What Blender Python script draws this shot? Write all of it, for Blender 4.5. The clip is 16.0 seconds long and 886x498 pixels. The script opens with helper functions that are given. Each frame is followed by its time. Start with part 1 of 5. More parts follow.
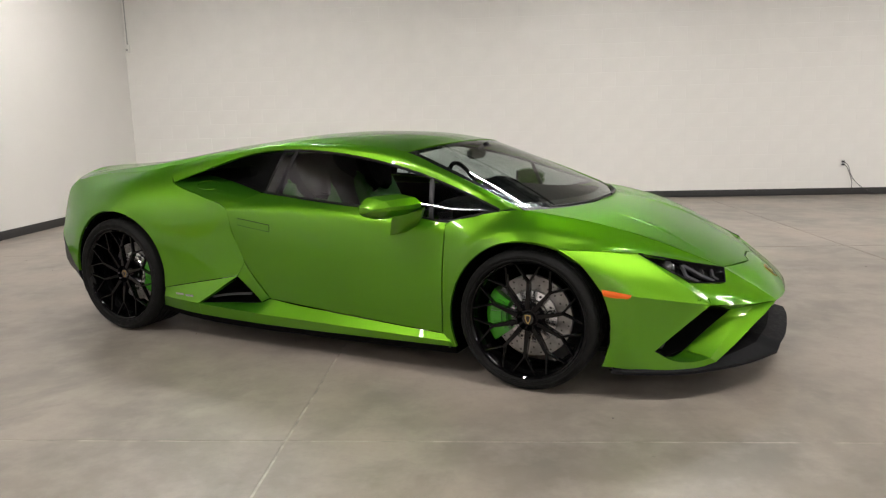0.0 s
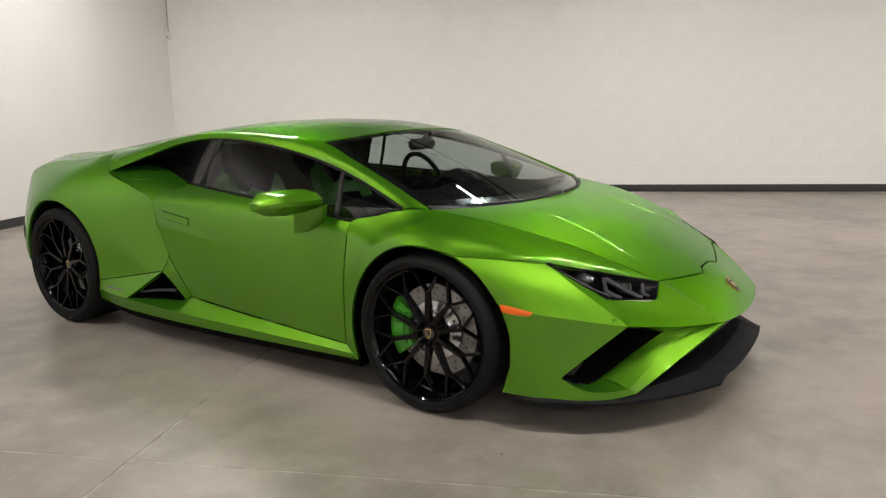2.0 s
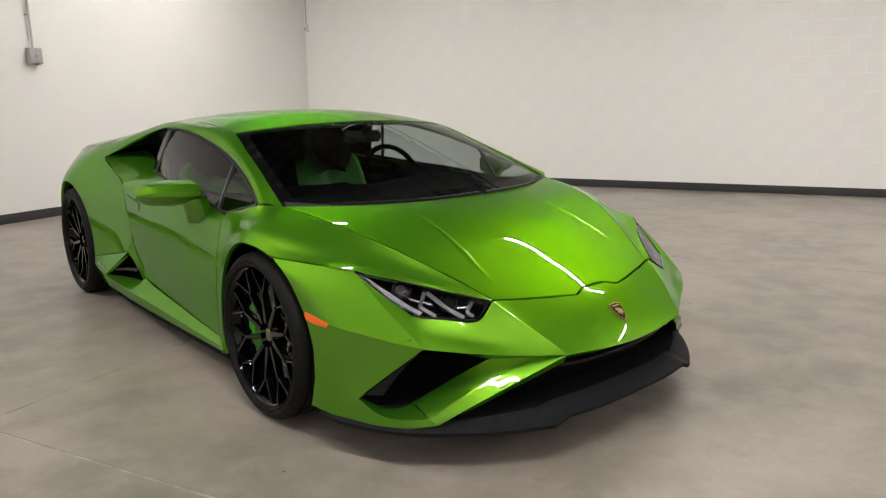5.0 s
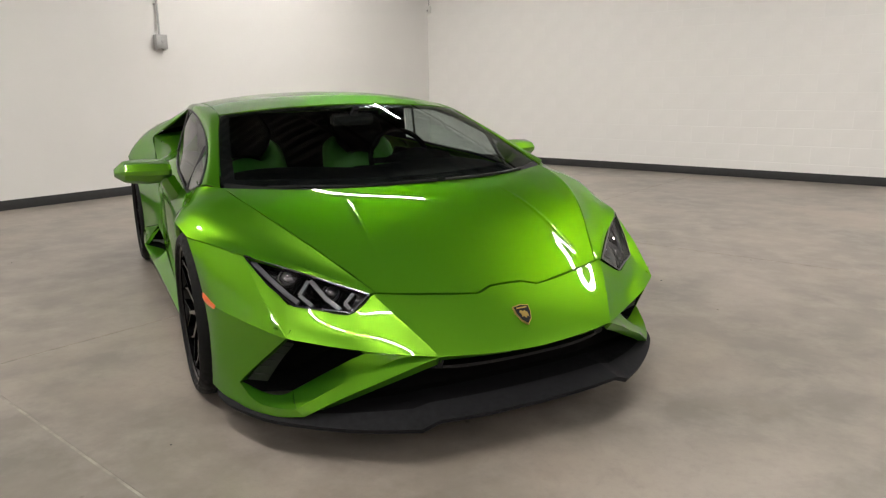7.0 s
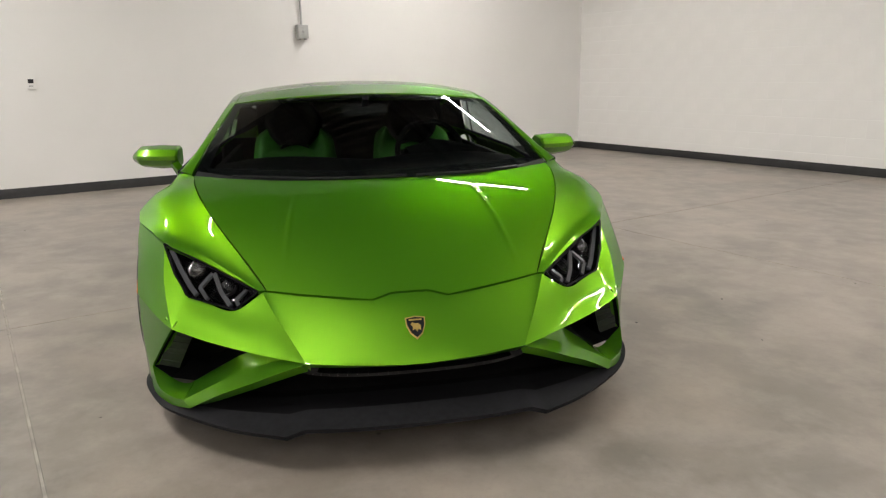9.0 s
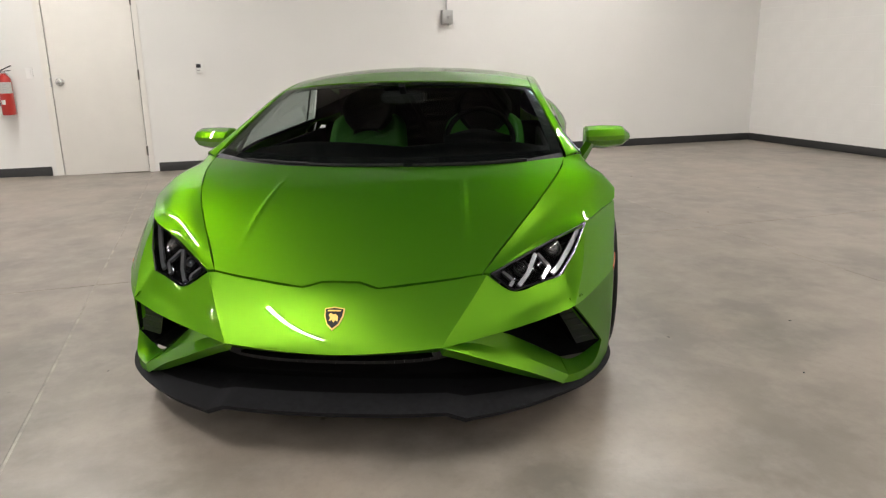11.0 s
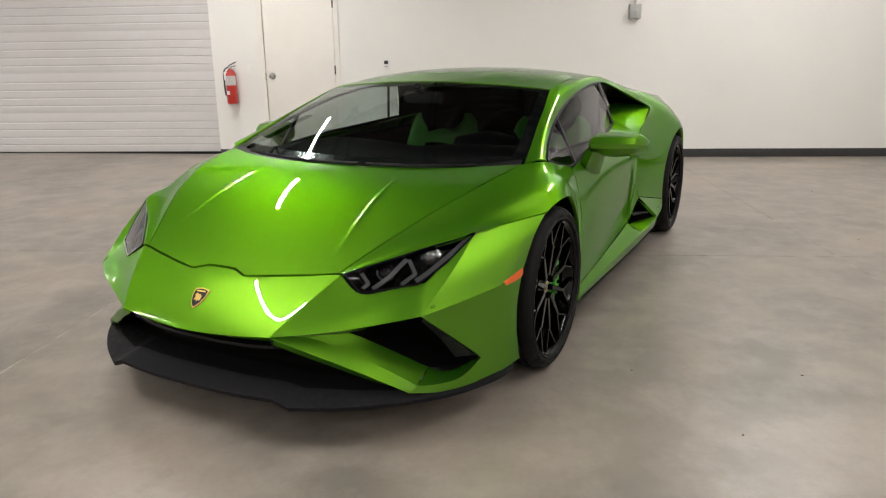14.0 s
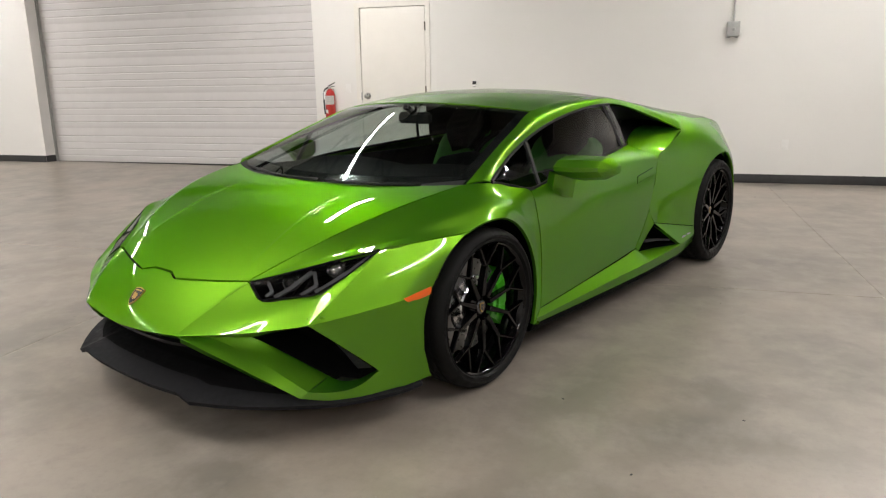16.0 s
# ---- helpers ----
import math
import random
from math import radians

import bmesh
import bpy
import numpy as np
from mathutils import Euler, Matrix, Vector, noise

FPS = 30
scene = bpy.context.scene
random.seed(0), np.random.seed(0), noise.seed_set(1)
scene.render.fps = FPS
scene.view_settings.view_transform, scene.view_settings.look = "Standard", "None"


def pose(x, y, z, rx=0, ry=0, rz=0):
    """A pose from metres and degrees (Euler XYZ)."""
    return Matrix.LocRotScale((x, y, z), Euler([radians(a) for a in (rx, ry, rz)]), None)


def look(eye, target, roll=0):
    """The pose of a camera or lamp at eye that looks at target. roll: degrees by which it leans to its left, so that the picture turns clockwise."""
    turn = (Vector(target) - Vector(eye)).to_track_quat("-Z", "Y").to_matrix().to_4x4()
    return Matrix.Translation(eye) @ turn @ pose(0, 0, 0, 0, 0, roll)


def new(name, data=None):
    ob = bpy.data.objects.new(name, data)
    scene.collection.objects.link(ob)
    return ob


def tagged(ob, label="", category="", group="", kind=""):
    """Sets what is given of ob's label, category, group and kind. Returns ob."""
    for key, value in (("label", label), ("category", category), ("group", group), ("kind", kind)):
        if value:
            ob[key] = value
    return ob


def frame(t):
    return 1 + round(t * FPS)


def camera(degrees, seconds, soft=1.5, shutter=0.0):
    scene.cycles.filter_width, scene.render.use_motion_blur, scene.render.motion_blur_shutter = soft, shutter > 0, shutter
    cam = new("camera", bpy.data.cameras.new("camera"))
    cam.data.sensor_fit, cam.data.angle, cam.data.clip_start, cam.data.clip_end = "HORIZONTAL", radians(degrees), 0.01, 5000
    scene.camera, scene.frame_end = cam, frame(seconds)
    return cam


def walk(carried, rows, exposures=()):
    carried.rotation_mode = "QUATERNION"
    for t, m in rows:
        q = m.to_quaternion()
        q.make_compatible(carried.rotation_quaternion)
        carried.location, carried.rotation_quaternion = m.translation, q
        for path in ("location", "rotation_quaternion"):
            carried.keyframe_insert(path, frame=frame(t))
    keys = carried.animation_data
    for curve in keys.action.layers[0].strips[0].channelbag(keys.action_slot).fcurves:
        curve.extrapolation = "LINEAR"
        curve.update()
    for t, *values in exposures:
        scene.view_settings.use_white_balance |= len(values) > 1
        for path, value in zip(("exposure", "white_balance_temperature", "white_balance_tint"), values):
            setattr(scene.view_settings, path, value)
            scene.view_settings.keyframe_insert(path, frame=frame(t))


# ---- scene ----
cam = camera(64.08, 16.0, soft=1.25)
walk(cam, [
    (0.0, pose(2.358, -3.860, 1.216, 79.90, 1.31, 26.20)),
    (0.5, pose(2.465, -3.691, 1.221, 79.62, 1.21, 27.61)),
    (1.0, pose(2.596, -3.513, 1.211, 79.44, 1.20, 29.02)),
    (1.5, pose(2.731, -3.338, 1.209, 79.35, 1.16, 30.95)),
    (2.0, pose(2.864, -3.147, 1.200, 79.04, 1.15, 33.09)),
    (2.5, pose(3.009, -2.976, 1.205, 78.86, 1.14, 34.98)),
    (3.0, pose(3.181, -2.820, 1.207, 78.82, 1.06, 37.16)),
    (3.5, pose(3.347, -2.662, 1.202, 78.74, 1.12, 40.10)),
    (4.0, pose(3.484, -2.480, 1.197, 78.76, 0.94, 43.05)),
    (6.5, pose(4.087, -1.463, 1.191, 77.39, 0.97, 59.61)),
    (7.0, pose(4.169, -1.248, 1.189, 77.12, 0.88, 63.09)),
    (7.5, pose(4.220, -0.998, 1.194, 76.90, 0.86, 66.77)),
    (8.0, pose(4.283, -0.753, 1.194, 76.68, 0.86, 70.68)),
    (8.5, pose(4.327, -0.513, 1.196, 76.61, 0.87, 74.90)),
    (9.0, pose(4.307, -0.294, 1.191, 76.31, 0.84, 79.14)),
    (11.5, pose(4.259, 0.744, 1.197, 75.21, 0.70, 98.94)),
    (12.0, pose(4.211, 0.969, 1.196, 75.15, 0.65, 102.74)),
    (12.5, pose(4.138, 1.189, 1.190, 75.07, 0.79, 107.06)),
    (13.0, pose(4.061, 1.389, 1.206, 75.04, 0.73, 110.63)),
    (13.5, pose(3.987, 1.585, 1.205, 75.04, 0.82, 113.85)),
    (14.0, pose(3.918, 1.792, 1.213, 75.13, 0.72, 117.35)),
    (14.5, pose(3.816, 1.986, 1.208, 75.24, 0.84, 120.83)),
    (15.0, pose(3.709, 2.152, 1.214, 75.58, 0.66, 124.13)),
    (15.5, pose(3.621, 2.339, 1.215, 76.16, 0.71, 126.75)),
    (16.0, pose(3.512, 2.523, 1.213, 76.78, 0.79, 129.39)),
])

# ---- light: continuous rows of strip lamps hung under an open metal deck ----
ROOM_TURN = radians(23.06)
ROOM = Matrix.Rotation(ROOM_TURN, 4, "Z")          # room axes: u along the block wall, v towards it
U0, U1, V0, V1, CEIL = -4.88, 9.6, -18.6, 6.64, 5.6
world = bpy.data.worlds.new("world")
world.use_nodes = True
scene.world = world
world.node_tree.nodes["Background"].inputs[0].default_value = (1.0, 0.95, 0.88, 1)
world.node_tree.nodes["Background"].inputs[1].default_value = 0.0
scene.view_settings.exposure = 0.0
LAMP_POWER = 306.0
# row -15.4 is an unseen addition that brightens the side of the car
LAMP_V, LAMP_Z = (-15.4, -9.2, -3.0, 3.2), 4.1             # rows along u

# ---- materials ----
def material(name):
    m = bpy.data.materials.new(name)
    m.use_nodes = True
    return m, m.node_tree.nodes, m.node_tree.links, m.node_tree.nodes["Principled BSDF"]


def plain(name, color, rough=0.5, metal=0.0, coat=0.0, spec=0.5, emit=0.0, grain=0.0, scale=60.0, bump=0.0):
    """One surface, with a little grain in its colour and gloss and, where asked, fine relief."""
    m, n, l, b = material(name)
    b.inputs["Base Color"].default_value = (*color, 1)
    b.inputs["Roughness"].default_value = rough
    b.inputs["Metallic"].default_value = metal
    b.inputs["Coat Weight"].default_value = coat
    b.inputs["Coat Roughness"].default_value = 0.03
    b.inputs["Specular IOR Level"].default_value = spec
    if emit:
        b.inputs["Emission Color"].default_value = (*color, 1)
        b.inputs["Emission Strength"].default_value = emit
    if grain or bump:
        co = n.new("ShaderNodeTexCoord")
        t1 = n.new("ShaderNodeTexNoise")
        t1.inputs["Scale"].default_value, t1.inputs["Detail"].default_value = scale, 5
        l.new(co.outputs["Object"], t1.inputs["Vector"])
        if grain:
            ramp = n.new("ShaderNodeMapRange")
            ramp.inputs["From Min"].default_value, ramp.inputs["From Max"].default_value = 0.3, 0.7
            ramp.inputs["To Min"].default_value, ramp.inputs["To Max"].default_value = 1 - grain, 1 + grain
            l.new(t1.outputs["Fac"], ramp.inputs["Value"])
            mul = n.new("ShaderNodeVectorMath")
            mul.operation = "SCALE"
            mul.inputs[0].default_value = color
            l.new(ramp.outputs["Result"], mul.inputs["Scale"])
            l.new(mul.outputs["Vector"], b.inputs["Base Color"])
            r2 = n.new("ShaderNodeMath")
            r2.operation = "MULTIPLY"
            r2.inputs[1].default_value = rough
            l.new(ramp.outputs["Result"], r2.inputs[0])
            l.new(r2.outputs["Value"], b.inputs["Roughness"])
        if bump:
            bp = n.new("ShaderNodeBump")
            bp.inputs["Strength"].default_value, bp.inputs["Distance"].default_value = bump, 0.002
            l.new(t1.outputs["Fac"], bp.inputs["Height"])
            l.new(bp.outputs["Normal"], b.inputs["Normal"])
    return m


def paint():
    """Metallic green: a deep green ground with tilted yellow-green flakes, under a clear coat."""
    m, n, l, b = material("green_paint")
    co = n.new("ShaderNodeTexCoord")
    cell = n.new("ShaderNodeTexVoronoi")
    cell.inputs["Scale"].default_value = 1400.0
    l.new(co.outputs["Object"], cell.inputs["Vector"])
    mid = n.new("ShaderNodeVectorMath")
    mid.operation = "SUBTRACT"
    mid.inputs[1].default_value = (0.5, 0.5, 0.5)
    l.new(cell.outputs["Color"], mid.inputs[0])
    size = n.new("ShaderNodeVectorMath")
    size.operation = "SCALE"
    size.inputs["Scale"].default_value = 0.16
    l.new(mid.outputs["Vector"], size.inputs[0])
    geo = n.new("ShaderNodeNewGeometry")
    tilt = n.new("ShaderNodeVectorMath")
    l.new(geo.outputs["Normal"], tilt.inputs[0])
    l.new(size.outputs["Vector"], tilt.inputs[1])
    unit = n.new("ShaderNodeVectorMath")
    unit.operation = "NORMALIZE"
    l.new(tilt.outputs["Vector"], unit.inputs[0])
    b.inputs["Base Color"].default_value = (*PAINT_FLAKE, 1)
    b.inputs["Metallic"].default_value = 1.0
    b.inputs["Specular Tint"].default_value = (0.28, 0.56, 0.05, 1)
    b.inputs["Roughness"].default_value = PAINT_ROUGH
    l.new(unit.outputs["Vector"], b.inputs["Normal"])
    g = n.new("ShaderNodeBsdfPrincipled")
    g.inputs["Base Color"].default_value = (*PAINT_GROUND, 1)
    g.inputs["Roughness"].default_value = 0.6
    g.inputs["Specular IOR Level"].default_value = 0.0
    for q in (b, g):
        q.inputs["Coat Weight"].default_value = 0.75
        q.inputs["Coat Roughness"].default_value = 0.012
        q.inputs["Coat IOR"].default_value = 1.45
    both = n.new("ShaderNodeMixShader")
    both.inputs["Fac"].default_value = PAINT_MIX
    l.new(g.outputs["BSDF"], both.inputs[1])
    l.new(b.outputs["BSDF"], both.inputs[2])
    l.new(both.outputs["Shader"], n["Material Output"].inputs["Surface"])
    return m


def glass(name, tint, gloss=0.075, rough=0.0):
    """A thin pane: tinted clear view, gloss growing towards grazing angles."""
    m, n, l, b = material(name)
    n.remove(b)
    clear = n.new("ShaderNodeBsdfTransparent")
    clear.inputs["Color"].default_value = (*tint, 1)
    shine = n.new("ShaderNodeBsdfGlossy")
    shine.inputs["Roughness"].default_value = rough
    facing = n.new("ShaderNodeLayerWeight")
    facing.inputs["Blend"].default_value = 0.5
    fifth = n.new("ShaderNodeMath")
    fifth.operation = "POWER"
    fifth.inputs[1].default_value = 5.0
    l.new(facing.outputs["Facing"], fifth.inputs[0])
    span = n.new("ShaderNodeMapRange")
    span.inputs["To Min"].default_value, span.inputs["To Max"].default_value = gloss, 0.92
    l.new(fifth.outputs["Value"], span.inputs["Value"])
    both = n.new("ShaderNodeMixShader")
    l.new(span.outputs["Result"], both.inputs["Fac"])
    l.new(clear.outputs["BSDF"], both.inputs[1])
    l.new(shine.outputs["BSDF"], both.inputs[2])
    l.new(both.outputs["Shader"], n["Material Output"].inputs["Surface"])
    return m


def concrete():
    """Polished slab: broad clouds, blotches, scuffs and pores; worn gloss."""
    m, n, l, b = material("polished_concrete")
    co = n.new("ShaderNodeTexCoord")

    def noise(scale, detail, rough=0.55, dist=0.0):
        t = n.new("ShaderNodeTexNoise")
        t.inputs["Scale"].default_value, t.inputs["Detail"].default_value = scale, detail
        t.inputs["Roughness"].default_value, t.inputs["Distortion"].default_value = rough, dist
        l.new(co.outputs["Object"], t.inputs["Vector"])
        return t

    def span(sock, a, c, lo, hi):
        r = n.new("ShaderNodeMapRange")
        r.inputs["From Min"].default_value, r.inputs["From Max"].default_value = a, c
        r.inputs["To Min"].default_value, r.inputs["To Max"].default_value = lo, hi
        l.new(sock, r.inputs["Value"])
        return r.outputs["Result"]

    def blend(fac, a, c):
        x = n.new("ShaderNodeMix")
        x.data_type = "RGBA"
        l.new(fac, x.inputs[0])
        for sock, v in ((x.inputs[6], a), (x.inputs[7], c)):
            if isinstance(v, tuple):
                sock.default_value = (*v, 1)
            else:
                l.new(v, sock)
        return x.outputs[2]

    broad = noise(0.5, 5, 0.55, 0.0)
    cloud = noise(1.3, 5, 0.55, 0.0)
    fine = noise(38.0, 6, 0.7)
    c1 = blend(span(broad.outputs["Fac"], 0.40, 0.60, 0, 1), FLOOR_A, FLOOR_B)
    c2 = blend(span(cloud.outputs["Fac"], 0.42, 0.66, 0, 0.85), c1, FLOOR_C)
    smear = noise(4.5, 6, 0.6)
    c2 = blend(span(smear.outputs["Fac"], 0.44, 0.66, 0, 0.55), c2, (0.36, 0.315, 0.272))
    stain = noise(1.9, 7, 0.62, 0.6)
    c2 = blend(span(stain.outputs["Fac"], 0.54, 0.70, 0, 0.55), c2, (0.150, 0.134, 0.116))
    tan = noise(0.75, 6, 0.6, 0.4)
    c2 = blend(span(tan.outputs["Fac"], 0.50, 0.68, 0, 0.50), c2, (0.345, 0.283, 0.226))
    worn = noise(15.0, 8, 0.7)
    c2 = blend(span(worn.outputs["Fac"], 0.48, 0.74, 0, 0.24), c2, (0.185, 0.165, 0.142))
    c3 = blend(span(fine.outputs["Fac"], 0.52, 0.75, 0, 0.22), c2, (0.16, 0.14, 0.125))
    pits = n.new("ShaderNodeTexVoronoi")
    pits.inputs["Scale"].default_value = 2.3
    l.new(co.outputs["Object"], pits.inputs["Vector"])
    c4 = blend(span(pits.outputs["Distance"], 0.012, 0.028, 0.65, 0), c3, (0.07, 0.06, 0.055))
    l.new(c4, b.inputs["Base Color"])
    l.new(span(broad.outputs["Fac"], 0.0, 1.0, FLOOR_ROUGH - 0.04, FLOOR_ROUGH + 0.04), b.inputs["Roughness"])
    b.inputs["Specular IOR Level"].default_value = 0.45
    bp = n.new("ShaderNodeBump")
    bp.inputs["Strength"].default_value, bp.inputs["Distance"].default_value = 0.12, 0.004
    l.new(broad.outputs["Fac"], bp.inputs["Height"])
    l.new(bp.outputs["Normal"], b.inputs["Normal"])
    return m


PAINT_FLAKE, PAINT_GROUND, PAINT_MIX, PAINT_ROUGH = (0.204, 0.452, 0.023), (0.0090, 0.092, 0.0055), 0.57, 0.43
FLOOR_A, FLOOR_B, FLOOR_C, FLOOR_ROUGH = (0.232, 0.202, 0.171), (0.322, 0.279, 0.237), (0.160, 0.145, 0.123), 0.36
M_PAINT = paint()
M_BLACK = plain("black_plastic", (0.006, 0.006, 0.0066), 0.42, spec=0.24, grain=0.2, scale=90, bump=0.04)
M_SPLIT = plain("matt_black_splitter", (0.0160, 0.0160, 0.0175), 0.60, spec=0.04, grain=0.18, scale=45, bump=0.06)
# darker than M_SPLIT: the shade under the nose is put into this colour
M_WELL = plain("shaded_black_plastic", (0.0065, 0.0065, 0.0070), 0.7, spec=0.03, grain=0.15, scale=50)
M_INSERT = plain("grey_black_plastic", (0.030, 0.030, 0.0315), 0.5, spec=0.25, grain=0.15, scale=70)
M_VOID = plain("dull_black_mesh", (0.003, 0.003, 0.003), 0.75, spec=0.04, grain=0.2, scale=300, bump=0.3)
M_GLOSS = plain("gloss_black", (0.006, 0.006, 0.007), 0.12, coat=1.0)
M_RIM = plain("black_rim_lacquer", (0.0016, 0.0016, 0.0018), 0.07, spec=0.10, coat=0.32)
M_TYRE = plain("tyre_rubber", (0.0075, 0.0075, 0.0073), 0.62, spec=0.12, grain=0.3, scale=40, bump=0.2)
M_STEEL = plain("brake_steel", (0.36, 0.355, 0.35), 0.34, metal=1.0, grain=0.2, scale=30)
M_DARK = plain("dark_metal", (0.03, 0.03, 0.032), 0.4, metal=0.6)
M_CALIPER = plain("caliper_green", (0.042, 0.31, 0.010), 0.3, coat=0.6)
M_AMBER = plain("amber_lens", (0.78, 0.13, 0.006), 0.3, spec=0.3, coat=0.25)
M_GOLD = plain("gold_metal", (0.55, 0.37, 0.12), 0.45, metal=1.0)
M_LED = plain("light_guide", (0.085, 0.087, 0.092), 0.25, coat=0.8)
M_LENS = plain("projector_lens", (0.20, 0.20, 0.20), 0.05, metal=0.7, coat=1.0)
M_CHROME = plain("satin_metal", (0.6, 0.6, 0.6), 0.25, metal=1.0)
M_GLASS_F = glass("screen_glass", (0.70, 0.77, 0.745), 0.058)
M_GLASS_S = glass("side_glass", (0.62, 0.67, 0.66))
M_GLASS_L = glass("lamp_cover", (0.86, 0.86, 0.86), 0.045)
M_LEATHER = plain("black_leather", (0.0020, 0.0020, 0.0022), 0.6, spec=0.03, grain=0.3, scale=200, bump=0.3)
M_GREENLEATHER = plain("green_leather", (0.036, 0.215, 0.009), 0.5, grain=0.15, scale=200, bump=0.3)
M_WALL = plain("white_wall_paint", (0.755, 0.740, 0.716), 0.55, grain=0.02, scale=1.2, bump=0.05)
M_WALL_FAR = plain("off_white_wall_paint", (0.80, 0.785, 0.76), 0.55, grain=0.05, scale=1.2, bump=0.05)
M_BLOCK = plain("white_block_paint", (0.815, 0.800, 0.774), 0.5, grain=0.025, scale=3.0, bump=0.10)
M_FLOOR = concrete()
M_JOINT = plain("joint_filler", (0.345, 0.315, 0.275), 0.7, grain=0.5, scale=9)
M_JOINT_D = plain("joint_shadow", (0.12, 0.105, 0.09), 0.8, grain=0.3, scale=25)
M_CEIL = plain("deck_metal", (0.13, 0.13, 0.128), 0.5, metal=0.0, grain=0.2, scale=4)
M_STEELWORK = plain("dark_steelwork", (0.03, 0.03, 0.03), 0.6)
M_LAMP = plain("lamp_tube", (1.0, 0.961, 0.920), 0.5, emit=LAMP_POWER)
M_FIXTURE = plain("white_lamp_body", (0.7, 0.7, 0.7), 0.4)
M_BASE = plain("black_rubber_base", (0.028, 0.028, 0.029), 0.45, grain=0.15, scale=20)
M_DOOR = plain("off_white_door_paint", (0.755, 0.728, 0.682), 0.4, grain=0.02, scale=4)
M_SHUTTER = plain("white_shutter_paint", (0.60, 0.58, 0.575), 0.22, grain=0.02, scale=6)
M_GREY = plain("grey_metal_box", (0.42, 0.42, 0.41), 0.4, metal=0.5, grain=0.1, scale=30)
M_HINGE = plain("dark_bronze", (0.10, 0.085, 0.07), 0.4, metal=0.8, grain=0.15, scale=40)
M_PALE = plain("pale_grey_label", (0.50, 0.49, 0.47), 0.4, grain=0.1, scale=60)
M_WHITEPL = plain("white_plastic", (0.78, 0.77, 0.75), 0.35)
M_RED = plain("red_enamel", (0.42, 0.016, 0.010), 0.3, coat=0.6)

# ---- mesh tools ----
def mesh_object(name, verts, faces, mat, parent=None, label="", smooth=None, matrix=None):
    me = bpy.data.meshes.new(name)
    me.from_pydata([tuple(v) for v in verts], [], faces)
    me.materials.append(mat)
    if smooth is not None:
        for poly in me.polygons:
            poly.use_smooth = True
        me.set_sharp_from_angle(angle=radians(smooth))
    ob = new(name, me)
    if parent is not None:
        ob.parent = parent
    if matrix is not None:
        ob.matrix_basis = matrix
    if label:
        ob["label"] = label
    return ob


def part(name, bm, mat, parent=None, label="", smooth=None, matrix=None):
    """Links a bmesh as one mesh object and frees it."""
    me = bpy.data.meshes.new(name)
    bm.to_mesh(me)
    bm.free()
    me.materials.append(mat)
    if smooth is not None:
        for poly in me.polygons:
            poly.use_smooth = True
        me.set_sharp_from_angle(angle=radians(smooth))
    ob = new(name, me)
    if parent is not None:
        ob.parent = parent
    if matrix is not None:
        ob.matrix_basis = matrix
    if label:
        ob["label"] = label
    return ob


def box_data(x0, y0, z0, x1, y1, z1):
    v = [(x, y, z) for x in (x0, x1) for y in (y0, y1) for z in (z0, z1)]
    f = [(0, 1, 3, 2), (4, 6, 7, 5), (0, 4, 5, 1), (2, 3, 7, 6), (0, 2, 6, 4), (1, 5, 7, 3)]
    return v, f


def box(name, lo, hi, mat, parent=None, label="", matrix=None, bevel=0.0):
    v, f = box_data(*lo, *hi)
    if not bevel:
        return mesh_object(name, v, f, mat, parent, label, None, matrix)
    bm = bmesh.new()
    vs = [bm.verts.new(p) for p in v]
    for q in f:
        bm.faces.new([vs[i] for i in q])
    bmesh.ops.recalc_face_normals(bm, faces=bm.faces)
    bmesh.ops.bevel(bm, geom=list(bm.edges), offset=bevel, segments=2, affect="EDGES", profile=0.6)
    return part(name, bm, mat, parent, label, 35, matrix)


def spline(pts, per):
    """A smooth curve through the points, the same number of steps in every stretch."""
    P = np.array(pts, float)
    n = len(P)
    if n == 2:
        return [P[0] + (P[1] - P[0]) * i / per for i in range(per + 1)]
    d = np.maximum(np.sqrt(np.linalg.norm(np.diff(P, axis=0), axis=1)), 1e-4)
    m = np.zeros_like(P)
    for i in range(n):
        if i == 0:
            m[i] = (P[1] - P[0]) / d[0]
        elif i == n - 1:
            m[i] = (P[-1] - P[-2]) / d[-1]
        else:
            a, b = (P[i] - P[i - 1]) / d[i - 1], (P[i + 1] - P[i]) / d[i]
            m[i] = (a * d[i] + b * d[i - 1]) / (d[i] + d[i - 1])
    out = []
    for i in range(n - 1):
        for k in range(per + (i == n - 2)):
            f = k / per
            h0, h1, h2, h3 = 2 * f ** 3 - 3 * f * f + 1, f ** 3 - 2 * f * f + f, 3 * f * f - 2 * f ** 3, f ** 3 - f * f
            out.append(h0 * P[i] + h1 * d[i] * m[i] + h2 * P[i + 1] + h3 * d[i] * m[i + 1])
    return out


def loft(rows, nu=6, nv=6, crease=(), straight=False):
    """A grid of points over rows of control points; the surface is smooth across the rows but at those named in crease."""
    dense = [spline(r, nu) if len(r) > 1 and not straight else
             [np.array(r[i], float) + (np.array(r[i + 1], float) - np.array(r[i], float)) * k / nu
              for i in range(len(r) - 1) for k in range(nu)] + [np.array(r[-1], float)] for r in rows]
    cuts = [0, *crease, len(rows) - 1]
    cols = []
    for j in range(len(dense[0])):
        col = []
        for a, b in zip(cuts[:-1], cuts[1:]):
            seg = spline([dense[k][j] for k in range(a, b + 1)], nv)
            col += seg if not col else seg[1:]
        cols.append(col)
    return [[cols[j][i] for j in range(len(cols))] for i in range(len(cols[0]))]


